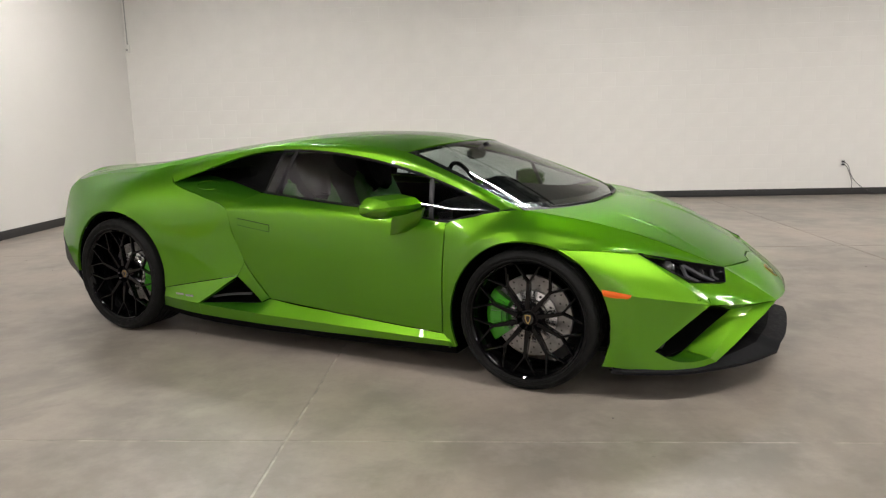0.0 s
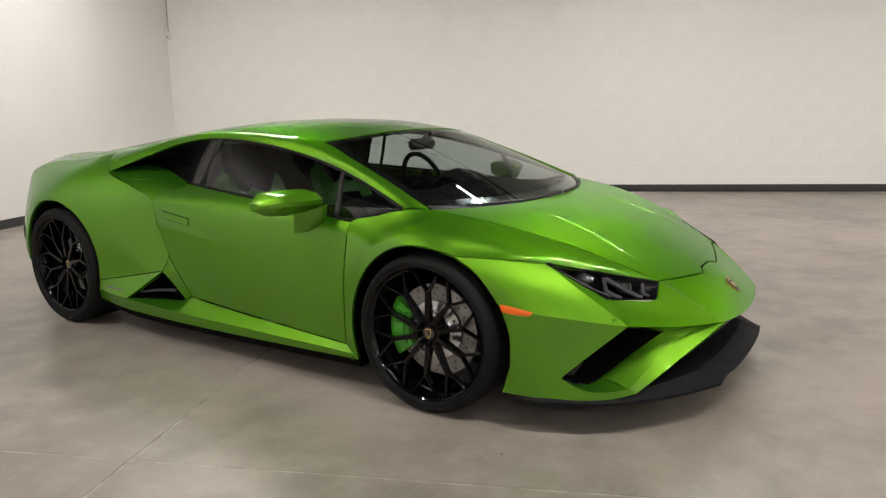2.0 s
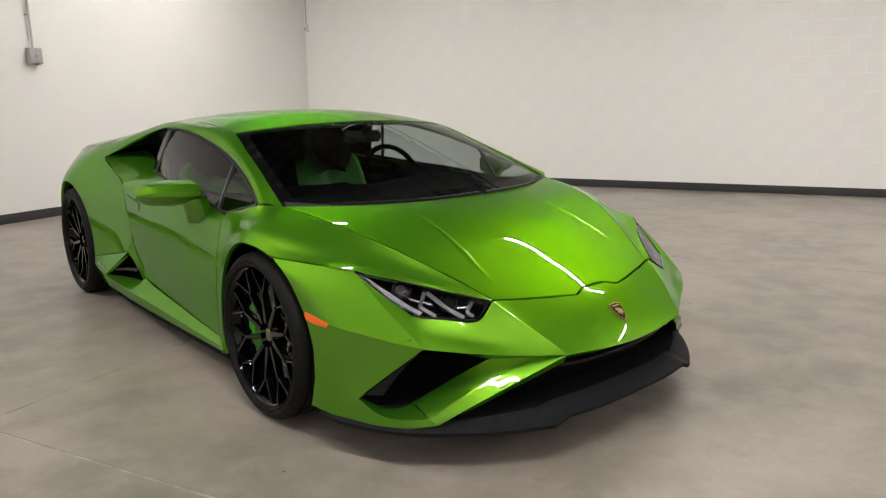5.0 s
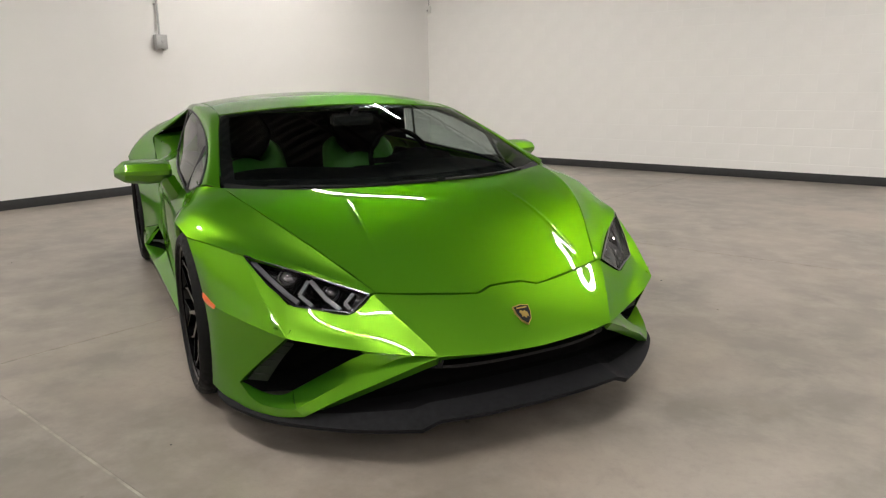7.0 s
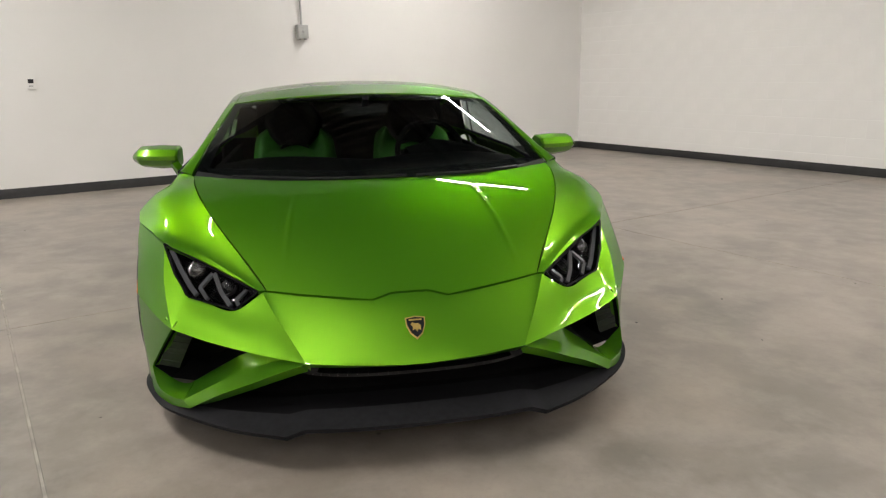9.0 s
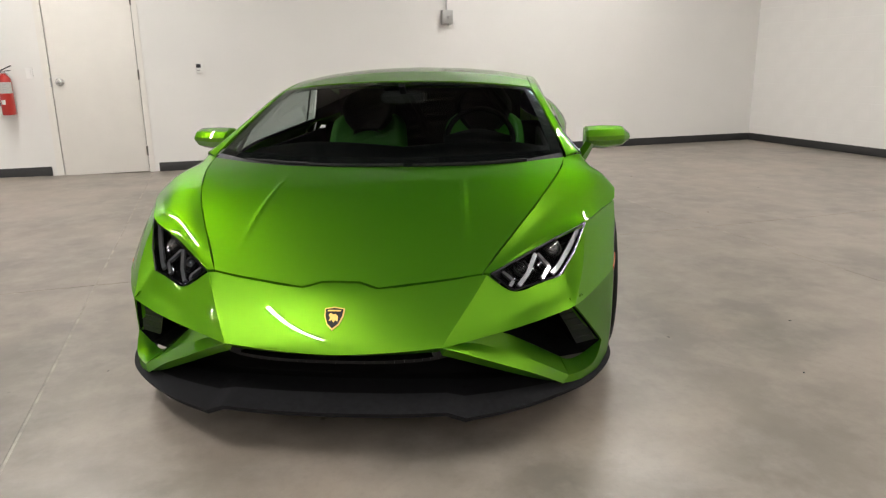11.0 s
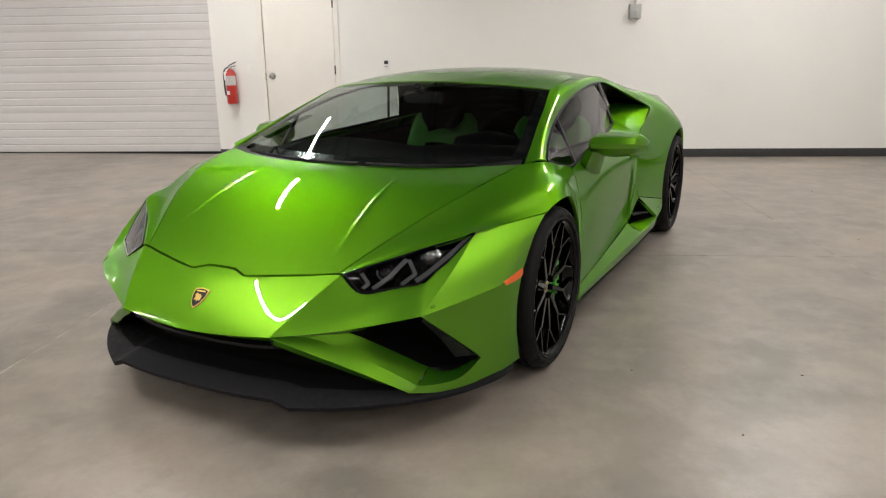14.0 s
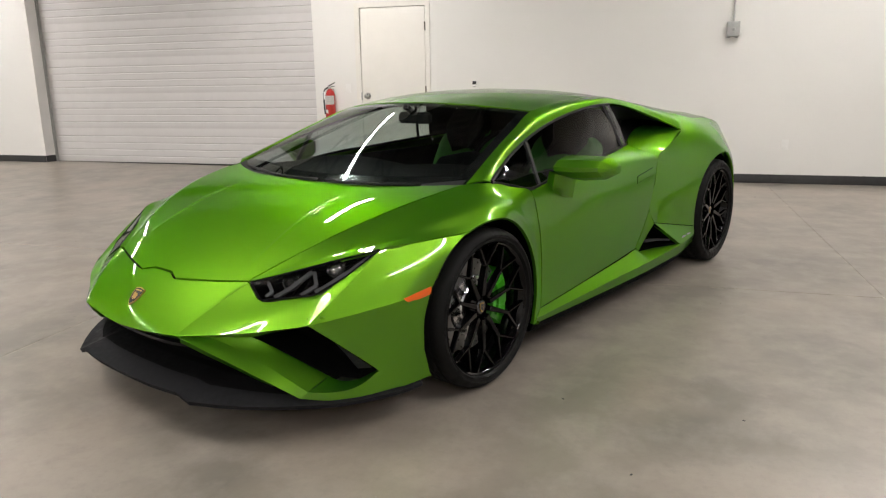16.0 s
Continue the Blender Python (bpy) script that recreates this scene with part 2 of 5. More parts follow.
def shell(name, grids, mat, parent, side=1, depth=0.014, gap=0.0016, smooth=30, label="", both=False, centre=(0, 0, 0.55)):
    """A sheet-metal panel: grids welded together, drawn in a little at its edges, with the edges turned in. side -1 mirrors it; both joins it with its mirror image."""
    bm = bmesh.new()
    for g in grids:
        for s in ((1, -1) if both else (side,)):
            vs = [[bm.verts.new((p[0], p[1] * s, p[2])) for p in row] for row in g]
            for i in range(len(vs) - 1):
                for j in range(len(vs[0]) - 1):
                    bm.faces.new((vs[i][j], vs[i][j + 1], vs[i + 1][j + 1], vs[i + 1][j]))
    bmesh.ops.remove_doubles(bm, verts=bm.verts, dist=0.0012)
    bmesh.ops.dissolve_degenerate(bm, edges=bm.edges, dist=0.0004)
    bmesh.ops.recalc_face_normals(bm, faces=bm.faces)
    c = Vector((centre[0], centre[1] * side, centre[2]))
    if sum((f.normal.dot(f.calc_center_median() - c)) * f.calc_area() for f in bm.faces) < 0:
        bmesh.ops.reverse_faces(bm, faces=bm.faces)
    bm.normal_update()
    rim = [e for e in bm.edges if e.is_boundary]
    rv = {v for e in rim for v in e.verts}
    if gap:
        move = {}
        for v in rv:
            inner = [e.other_vert(v).co for e in v.link_edges if not e.is_boundary]
            if inner:
                d = sum(inner, Vector()) / len(inner) - v.co
                move[v] = d.normalized() * min(gap, d.length * 0.4)
        for v, d in move.items():
            v.co += d
    if depth:
        normal = {v: v.normal.copy() for v in rv}
        made = bmesh.ops.extrude_edge_only(bm, edges=rim)["geom"]
        near = {}
        fresh = [g for g in made if isinstance(g, bmesh.types.BMVert)]
        for v in fresh:
            for e in v.link_edges:
                o = e.other_vert(v)
                if o in normal:
                    near[v] = normal[o]
                    break
        for v in fresh:
            if v in near:
                v.co -= near[v] * depth
    return part(name, bm, mat, parent, label, smooth)


def lathe(profile, n=48, a0=0.0, a1=2 * math.pi):
    """A bmesh of the profile (radius, height) turned round the y axis."""
    bm = bmesh.new()
    full = abs(a1 - a0 - 2 * math.pi) < 1e-6
    steps = n if full else n + 1
    rings = []
    for i in range(steps):
        a = a0 + (a1 - a0) * i / n
        rings.append([bm.verts.new((r * math.cos(a), h, r * math.sin(a))) for r, h in profile])
    for i in range(n):
        a, b = rings[i], rings[(i + 1) % steps]
        for j in range(len(profile) - 1):
            bm.faces.new((a[j], a[j + 1], b[j + 1], b[j]))
    bmesh.ops.recalc_face_normals(bm, faces=bm.faces)
    return bm


def add_box(bm, lo, hi, m=None):
    v, f = box_data(*lo, *hi)
    vs = [bm.verts.new((m @ Vector(p)) if m else p) for p in v]
    for q in f:
        bm.faces.new([vs[i] for i in q])


def bar_between(bm, a, b, w, h, up=(0, 0, 1), w2=None, h2=None):
    """A four-sided bar from a to b, w wide and h high, into bm."""
    a, b = Vector(a), Vector(b)
    d = (b - a).normalized()
    s = d.cross(Vector(up)).normalized()
    u = s.cross(d)
    w2, h2 = w2 or w, h2 or h
    r0 = [bm.verts.new(a + s * sx * w / 2 + u * sz * h / 2) for sx, sz in ((-1, -1), (1, -1), (1, 1), (-1, 1))]
    r1 = [bm.verts.new(b + s * sx * w2 / 2 + u * sz * h2 / 2) for sx, sz in ((-1, -1), (1, -1), (1, 1), (-1, 1))]
    for i in range(4):
        j = (i + 1) % 4
        bm.faces.new((r0[i], r0[j], r1[j], r1[i]))
    bm.faces.new(r0[::-1])
    bm.faces.new(r1)


def tube(name, pts, radius, mat, parent=None, label="", per=6, n=8, matrix=None):
    line = [Vector(p) for p in spline(pts, per)]
    bm = bmesh.new()
    rings = []
    ref = Vector((0.31, 0.17, 0.93))
    for i, p in enumerate(line):
        d = (line[min(i + 1, len(line) - 1)] - line[max(i - 1, 0)]).normalized()
        s = d.cross(ref).normalized()
        u = s.cross(d)
        rings.append([bm.verts.new(p + (s * math.cos(a) + u * math.sin(a)) * radius) for a in (2 * math.pi * k / n for k in range(n))])
    for a, b in zip(rings[:-1], rings[1:]):
        for k in range(n):
            bm.faces.new((a[k], a[(k + 1) % n], b[(k + 1) % n], b[k]))
    bm.faces.new(rings[0][::-1])
    bm.faces.new(rings[-1])
    return part(name, bm, mat, parent, label, 40, matrix)

# ---- room: built in its own axes, then turned ----
def structure(ob, label, category):
    return tagged(ob, label, category, kind="structure")


# slabs between sawn joints, with filler in the joints
JU, JV = (-0.13, 4.03, 8.2), (-14.36, -10.2, -6.06, -1.91, 2.24)
floor = structure(box("floor", (U0 - .4, V0 - .4, -.25), (U1 + .4, V1 + .4, -.012), M_JOINT_D, matrix=ROOM), "grey polished concrete floor with fine sawn joints", "floor")
us = [U0 - .4, *JU, U1 + .4]
vs = [V0 - .4, *JV, V1 + .4]
for i in range(len(us) - 1):
    for j in range(len(vs) - 1):
        g = 0.006
        box("slab", (us[i] + g, vs[j] + g, -.012), (us[i + 1] - g, vs[j + 1] - g, 0.0), M_FLOOR, floor)
for v in JV:
    box("joint_filler", (U0 - .4, v - .0050, -.010), (U1 + .4, v + .0050, -.0010), M_JOINT, floor)
for u in JU:
    box("joint_filler", (u - .0050, V0 - .4, -.010), (u + .0050, V1 + .4, -.0014), M_JOINT, floor)
# the slab rises a little towards the garage door
def rise(u, v):
    f = min(1.0, max(0.0, (-2.4 - u) / 2.5))
    return 0.0006 + f * f * (3 - 2 * f) * interp_lin(v, (-9.0, -3.3, -2.2), (0.066, 0.022, 0.0))


def interp_lin(x, xs, ys):
    return float(np.interp(x, xs, ys))


ru, rv = np.linspace(U0 - .26, -2.4, 15), np.linspace(V0 + .01, -2.2, 25)
verts = [(a, b, rise(a, b)) for b in rv for a in ru]
faces = [(j * 15 + i, j * 15 + i + 1, j * 15 + i + 16, j * 15 + i + 15) for j in range(24) for i in range(14)]
mesh_object("slab_rise", verts, faces, M_FLOOR, floor, smooth=60)
# small scraps and specks on the slab
rng = random.Random(5)
for k in range(46):
    u, v = rng.uniform(-4, 5.5), rng.uniform(-4.5, 4.5)
    s = rng.uniform(0.003, 0.009)
    bm = bmesh.new()
    bmesh.ops.create_icosphere(bm, subdivisions=1, radius=s)
    for w in bm.verts:
        w.co *= rng.uniform(0.6, 1.3)
    bm.transform(Matrix.Diagonal((1.0, rng.uniform(0.5, 1.0), 0.25, 1)))
    part("floor_crumb", bm, M_STEELWORK if rng.random() < 0.7 else M_JOINT, floor, matrix=pose(u, v, 0.001, 0, 0, rng.uniform(0, 360)))

# block wall: courses of painted blocks with shallow struck joints
BW, BH = 0.42, 0.2125
wall_n = structure(box("wall_north", (U0 - .3, V1 + .012, 0), (U1 + .3, V1 + .3, CEIL), M_BLOCK, matrix=ROOM), "white painted concrete block wall", "wall")
block_mesh = {}


def block(w):
    key = round(w, 3)
    if key not in block_mesh:
        e, d = 0.0042, 0.0018
        v = [(e, 0, e), (w - e, 0, e), (w - e, 0, BH - e), (e, 0, BH - e), (0, d, 0), (w, d, 0), (w, d, BH), (0, d, BH), (0, .02, 0), (w, .02, 0), (w, .02, BH), (0, .02, BH)]
        f = [(0, 1, 2, 3), (0, 4, 5, 1), (1, 5, 6, 2), (2, 6, 7, 3), (3, 7, 4, 0), (4, 8, 9, 5), (5, 9, 10, 6), (6, 10, 11, 7), (7, 11, 8, 4)]
        me = bpy.data.meshes.new("block")
        me.from_pydata(v, [], f)
        me.materials.append(M_BLOCK)
        block_mesh[key] = me
    return block_mesh[key]


def wall_blocks():
    rest_v, rest_f = [], []
    made = 0
    for r in range(int(CEIL / BH) + 1):
        u = U0 + 0.0 - (BW / 2 if r % 2 else 0)
        while u < U1:
            a, b = max(u, U0), min(u + BW, U1)
            if b - a > 0.02:
                z = r * BH
                if z < 2.7 and -4.9 < a < 7.0 and made < 300:
                    ob = new("block", block(b - a))
                    ob.parent = wall_n
                    ob.location = (a, V1, z)
                    made += 1
                else:
                    me = block(b - a)
                    k = len(rest_v)
                    rest_v += [(q.co.x + a, q.co.y + V1, q.co.z + z) for q in me.vertices]
                    rest_f += [tuple(i + k for i in p.vertices) for p in me.polygons]
            u += BW
    ob = mesh_object("block_courses", rest_v, rest_f, M_BLOCK, wall_n)
    ob["kind"] = "stuff"


# smooth wall with the shutter opening and the door opening
S0, S1, ST = -8.34, -3.55, 4.2        # shutter opening, v from to, its height
D0, D1, DT = -2.92, -1.90, 2.235      # door opening
bm = bmesh.new()
for lo, hi in (((U0 - .3, V0, 0), (U0, S0, CEIL)), ((U0 - .3, S0, ST), (U0, S1, CEIL)), ((U0 - .3, S1, 0), (U0, D0, CEIL)), ((U0 - .3, D0, DT), (U0, D1, CEIL)), ((U0 - .3, D1, 0), (U0, V1 + .012, CEIL))):
    add_box(bm, lo, hi)
structure(part("wall_west", bm, M_WALL, matrix=ROOM), "white painted smooth wall with a garage door and a steel door", "wall")
structure(box("wall_south", (U0 - .3, V0 - .3, 0), (U1 + .3, V0, CEIL), M_WALL_FAR, matrix=ROOM), "off-white painted smooth wall", "wall")
structure(box("wall_east", (U1, V0, 0), (U1 + .3, V1 + .012, CEIL), M_WALL_FAR, matrix=ROOM), "off-white painted smooth wall", "wall")

# black rubber base along the walls
BB = 0.104
for a, b, h in ((V0, S0, 0.062), (S1, D0 - 0.06, 0.016), (D1 + 0.06, V1, 0.0)):
    structure(box("baseboard", (U0, a, 0), (U0 + .008, b, BB + h), M_BASE, matrix=ROOM, bevel=0.002), "black rubber base strip along the wall", "baseboard")
structure(box("baseboard", (U0 - .24, S0 - .006, 0), (U0 - .002, S0 + .002, BB + .062), M_BASE, matrix=ROOM), "black rubber base strip in the garage door reveal", "baseboard")
structure(box("baseboard", (U0 + .008, V1 - .009, 0), (U1, V1 - .001, BB), M_BASE, matrix=ROOM, bevel=0.002), "black rubber base strip along the wall", "baseboard")

# ceiling: ribbed metal deck, with bar joists under it
verts, faces = [], []
w = U0 - .3
while w < U1 + .3:
    k = len(verts)
    for du, dz in ((0, 0), (0.12, 0), (0.125, 0.24), (0.295, 0.24), (0.30, 0)):
        verts += [(w + du, V0 - .3, CEIL + dz), (w + du, V1 + .3, CEIL + dz)]
    faces += [(k + 2 * i, k + 2 * i + 1, k + 2 * i + 3, k + 2 * i + 2) for i in range(4)]
    w += 0.30
k = len(verts)
verts += [(U0 - .4, V0 - .4, CEIL + .3), (U1 + .4, V0 - .4, CEIL + .3), (U1 + .4, V1 + .4, CEIL + .3), (U0 - .4, V1 + .4, CEIL + .3)]
faces.append((k, k + 1, k + 2, k + 3))
structure(mesh_object("ceiling", verts, faces, M_CEIL, matrix=ROOM), "grey ribbed metal deck ceiling", "ceiling")
for v in np.arange(V0 + 1.2, V1, 1.8):
    bm = bmesh.new()
    for z in (CEIL - .04, CEIL - .62):
        bar_between(bm, (U0, v, z), (U1, v, z), 0.07, 0.06)
    n = 24
    for i in range(n):
        a, b = U0 + (U1 - U0) * i / n, U0 + (U1 - U0) * (i + 1) / n
        bar_between(bm, (a, v, CEIL - (.04 if i % 2 else .62)), (b, v, CEIL - (.62 if i % 2 else .04)), 0.03, 0.03, up=(0, 1, 0))
    structure(part("ceiling_joist", bm, M_STEELWORK, matrix=ROOM), "dark open-web steel joist under the deck", "joist")

# strip lamps
def strip_lamp(u, v):
    lamp = new("strip_lamp")
    lamp.matrix_basis = ROOM @ Matrix.Translation((u, v, LAMP_Z))
    tagged(lamp, "long white strip lamp hung from the deck on wires", "lamp", group="strip lamps")
    bm = bmesh.new()
    bar_between(bm, (-1.23, 0, 0.040), (1.23, 0, 0.040), 0.076, 0.05)
    for s in (-1, 1):
        bar_between(bm, (-1.23, s * 0.036, 0.015), (1.23, s * 0.036, 0.015), 0.004, 0.018)
    part("lamp_body", bm, M_FIXTURE, lamp)
    bm = bmesh.new()
    bar_between(bm, (-1.22, 0, 0.0130), (1.22, 0, 0.0130), 0.060, 0.005)
    part("diffuser", bm, M_LAMP, lamp, "glowing white diffuser")
    for s in (-1, 1):
        bm = bmesh.new()
        bar_between(bm, (s, 0, 0.06), (s, 0, CEIL - LAMP_Z + .01), 0.004, 0.004, up=(1, 0, 0))
        part("wire", bm, M_STEELWORK, lamp)


for v in LAMP_V:
    for k in range(3):
        strip_lamp(-2.60 + 5.23 * k, v)

# ---- fittings on the smooth wall ----
# sectional door: insulated panels with four pressed grooves each, set back in its opening
shutter = tagged(new("sectional_door"), "closed white sectional garage door with grooved panels", "garage door")
shutter.matrix_basis = ROOM @ Matrix.Translation((U0 - 0.25, S0, 0.048))
SW = S1 - S0
SECTION = 0.530
prof = [(0.0142, 0.0), (0.0150, 0.003)]
for k in range(4):
    g = 0.095 + 0.103 * k
    prof += [(0.0150, g - 0.014), (0.0138, g - 0.006), (0.0085, g - 0.002), (0.0085, g + 0.003), (0.0150, g + 0.009), (0.0160, g + 0.014), (0.0150, g + 0.022)]
prof += [(0.0150, SECTION - 0.003), (0.0142, SECTION)]
me = bpy.data.meshes.new("panel")
vv = [(x, y, z) for y in (0.0, SW) for x, z in prof]
n = len(prof)
me.from_pydata(vv, [], [(i, i + 1, n + i + 1, n + i) for i in range(n - 1)])
me.materials.append(M_SHUTTER)
for poly in me.polygons:
    poly.use_smooth = True
me.set_sharp_from_angle(angle=radians(50))
for k in range(int(ST / SECTION)):
    ob = new("panel", me)
    ob.parent = shutter
    ob.location = (0, 0, 0.012 + SECTION * k)
box("seal", (-0.008, 0, 0.0), (0.020, SW, 0.016), M_BASE, shutter, "black rubber seal")
for y0, y1 in ((-0.001, 0.018), (SW - 0.05, SW + 0.001)):
    box("guide_rail", (0.017, y0, 0), (0.055, y1, ST), M_GREY if y0 < 1 else M_SHUTTER, shutter)
structure(box("trim", (U0 - .245, S0 - .001, BB), (U0 - .19, S0 + .004, ST), M_GREY, matrix=ROOM), "grey guide trim in the garage door reveal", "trim")

# steel door with frame, knob and hinges
door_1 = structure(new("door_1"), "closed off-white steel door with a round knob", "door")
door_1.matrix_basis = ROOM @ Matrix.Translation((U0, D0, 0))
DW = D1 - D0
bm = bmesh.new()
for lo, hi in (((-.12, -0.012, 0), (.014, 0.060, DT)), ((-.12, DW - 0.050, 0), (.014, DW + 0.012, DT)), ((-.12, -0.012, DT - 0.050), (.0135, DW + 0.012, DT + 0.012))):
    add_box(bm, lo, hi)
part("door_frame", bm, M_DOOR, door_1)
leaf = box("door_leaf", (-.046, 0.067, 0.010), (.004, DW - 0.057, DT - 0.057), M_DOOR, door_1, bevel=0.002)
bm = lathe([(0.0, 0.078), (0.022, 0.075), (0.034, 0.060), (0.031, 0.046), (0.015, 0.036), (0.014, 0.012), (0.042, 0.009), (0.045, 0.0)], 28)
part("door_knob", bm, M_CHROME, leaf, "satin metal round knob", 40, Matrix.Translation((.004, 0.145, 1.052)) @ Matrix.Rotation(radians(-90), 4, "Z"))
box("latch_plate", (.0035, 0.052, 1.00), (.0155, 0.066, 1.10), M_GREY, leaf)
for z in (0.25, 1.12, 1.93):
    bm = bmesh.new()
    bmesh.ops.create_cone(bm, cap_ends=True, segments=12, radius1=0.009, radius2=0.009, depth=0.11, matrix=Matrix.Translation((.014, DW - 0.052, z)))
    part("hinge", bm, M_HINGE, leaf, "dark bronze hinge", 40)

# fire extinguisher on its bracket
ext = tagged(new("fire_extinguisher"), "red fire extinguisher with a black hose hung on the wall", "extinguisher")
ext.matrix_basis = ROOM @ Matrix.Translation((U0 + 0.09, -3.295, 0.715))
up = Matrix.Rotation(radians(90), 4, "X")
bm = lathe([(0.0, 0.0), (0.060, 0.0), (0.067, 0.008), (0.068, 0.016), (0.068, 0.350), (0.062, 0.385), (0.042, 0.415), (0.026, 0.428), (0.026, 0.440), (0.0, 0.440)], 32)
part("cylinder", bm, M_RED, ext, "glossy red cylinder", 40, up)
bm = lathe([(0.0, 0.470), (0.020, 0.470), (0.022, 0.455), (0.022, 0.430), (0.030, 0.428)], 20)
valve = part("valve", bm, M_GREY, ext, smooth=40, matrix=up)
bm = bmesh.new()
bar_between(bm, (0, -0.02, 0.472), (0.015, 0.085, 0.520), 0.022, 0.010)
bar_between(bm, (0, -0.02, 0.462), (0.010, 0.075, 0.470), 0.022, 0.008)
part("handle", bm, M_BASE, ext, "black squeeze handle")
tube("hose", [(0.0, -0.02, 0.46), (0.01, -0.075, 0.42), (0.015, -0.085, 0.30), (0.02, -0.080, 0.17), (0.02, -0.072, 0.10)], 0.010, M_BASE, ext, "black rubber hose")
bm = lathe([(0.0688, 0.232), (0.0692, 0.234), (0.0692, 0.348), (0.0688, 0.350)], 16, radians(-75), radians(60))
part("instruction_label", bm, M_PALE, ext, "pale grey instruction label", 40, up)
bm = lathe([(0.0688, 0.115), (0.0693, 0.117), (0.0693, 0.160), (0.0688, 0.162)], 8, radians(5), radians(45))
part("class_label", bm, M_WHITEPL, ext, "small white label", 40, up)
box("tag", (0.045, -0.072, 0.300), (0.049, -0.020, 0.400), M_WHITEPL, ext, "hanging white inspection tag")
box("bracket", (-0.09, -0.02, 0.36), (-0.03, 0.02, 0.44), M_GREY, ext)
for k in range(3):
    box("label_bar", (0.0675, -0.012, 0.318 - 0.025 * k), (0.0710, 0.026, 0.326 - 0.025 * k), M_GREY, ext)


def wall_plate(name, v, z, wv, hz, label, category):
    ob = tagged(new(name), label, category)
    ob.matrix_basis = ROOM @ Matrix.Translation((U0, v, z))
    box("plate", (0, -wv / 2, -hz / 2), (0.007, wv / 2, hz / 2), M_WHITEPL, ob, bevel=0.002)
    return ob


sw = wall_plate("light_switch", -3.06, 1.155, 0.072, 0.116, "white light switch plate on the wall", "switch")
box("rocker", (0.006, -0.016, -0.032), (0.010, 0.016, 0.032), M_WHITEPL, sw, bevel=0.002)
so = wall_plate("wall_socket", 2.425, 0.455, 0.072, 0.116, "white double socket plate on the wall", "socket")
for dz in (-0.022, 0.022):
    box("outlet_face", (0.006, -0.016, dz - 0.014), (0.0085, 0.016, dz + 0.014), M_WHITEPL, so, bevel=0.002)
th = tagged(new("thermostat"), "white wall thermostat with a dark display", "thermostat")
th.matrix_basis = ROOM @ Matrix.Translation((U0, -1.285, 1.180))
box("case", (0, -0.040, -0.056), (0.026, 0.040, 0.056), M_WHITEPL, th, bevel=0.004)
box("display", (0.0255, -0.034, 0.006), (0.0275, 0.018, 0.048), M_DARK, th)
box("buttons", (0.0255, -0.030, -0.030), (0.0270, 0.010, -0.016), M_GREY, th)

jb = tagged(new("junction_box"), "grey metal junction box with conduit on the wall", "electric box")
jb.matrix_basis = ROOM @ Matrix.Translation((U0, 1.762, 1.765))
box("box_body", (0, -0.068, -0.082), (0.080, 0.068, 0.082), M_GREY, jb, bevel=0.004)
box("cover", (0.080, -0.060, -0.074), (0.084, 0.060, 0.074), M_GREY, jb, bevel=0.0015)
bm = lathe([(0.0, 0.012), (0.016, 0.010), (0.020, 0.0)], 18)
part("knob", bm, M_GREY, jb, smooth=40, matrix=Matrix.Translation((0.084, 0.005, 0.0)) @ Matrix.Rotation(radians(-90), 4, "Z"))
for y in (-0.045, 0.04):
    box("knockout", (0.020, y - 0.016, -0.098), (0.052, y + 0.016, -0.082), M_GREY, jb)
tube("conduit", [(0.030, 0.0, 0.080), (0.030, 0.0, 1.5), (0.030, 0.0, CEIL - 1.78)], 0.0125, M_GREY, jb, "thin grey conduit")
box("conduit_clip", (0.0, -0.03, 0.42), (0.018, 0.03, 0.435), M_GREY, jb)

# detector in the corner, on its conduit
de = tagged(new("detector"), "small pale detector under a thin conduit in the corner", "detector")
de.matrix_basis = ROOM @ Matrix.Translation((U0 + 0.05, V1 - 0.012, 2.46))
box("case", (-0.035, -0.05, -0.065), (0.035, 0.010, 0.060), M_WHITEPL, de, bevel=0.01)
box("lens", (-0.016, -0.054, -0.035), (0.016, -0.049, -0.005), M_GREY, de, bevel=0.002)
tube("conduit", [(0.0, -0.012, 0.058), (0.0, -0.012, 1.4), (0.0, -0.012, CEIL - 2.5)], 0.009, M_GREY, de)

# socket on the block wall with two black plugs and their cords
bs = tagged(new("wall_socket"), "white wall socket with two black plugs and cords", "socket")
bs.matrix_basis = ROOM @ Matrix.Translation((6.10, V1, 0.480))
box("plate", (-0.036, -0.007, -0.058), (0.036, 0.001, 0.058), M_WHITEPL, bs, bevel=0.002)
for z in (0.022, -0.022):
    box("plug", (-0.016, -0.045, z - 0.014), (0.016, -0.006, z + 0.014), M_BASE, bs, bevel=0.003)
tube("cord", [(0.0, -0.045, 0.022), (0.04, -0.08, -0.02), (0.12, -0.06, -0.20), (0.24, -0.05, -0.33), (0.42, -0.08, -0.44), (0.75, -0.15, -0.4745)], 0.0045, M_BASE, bs, "thin black cord")
tube("cord", [(0.0, -0.045, -0.022), (0.03, -0.07, -0.05), (0.10, -0.05, -0.18), (0.145, -0.035, -0.30), (0.155, -0.03, -0.4745), (0.5, -0.07, -0.4745)], 0.0045, M_BASE, bs, "thin black cord")
wall_blocks()

# ---- the car: x forward, y to its left, z up, front axle at x = 1.31 ----
car = tagged(new("sports_car"), "bright green metallic two-seat sports coupe with black wheels parked on concrete", "car")
FX, RX = 1.31, -1.31


def interp(x, xs, ys):
    return float(np.interp(x, xs, ys))


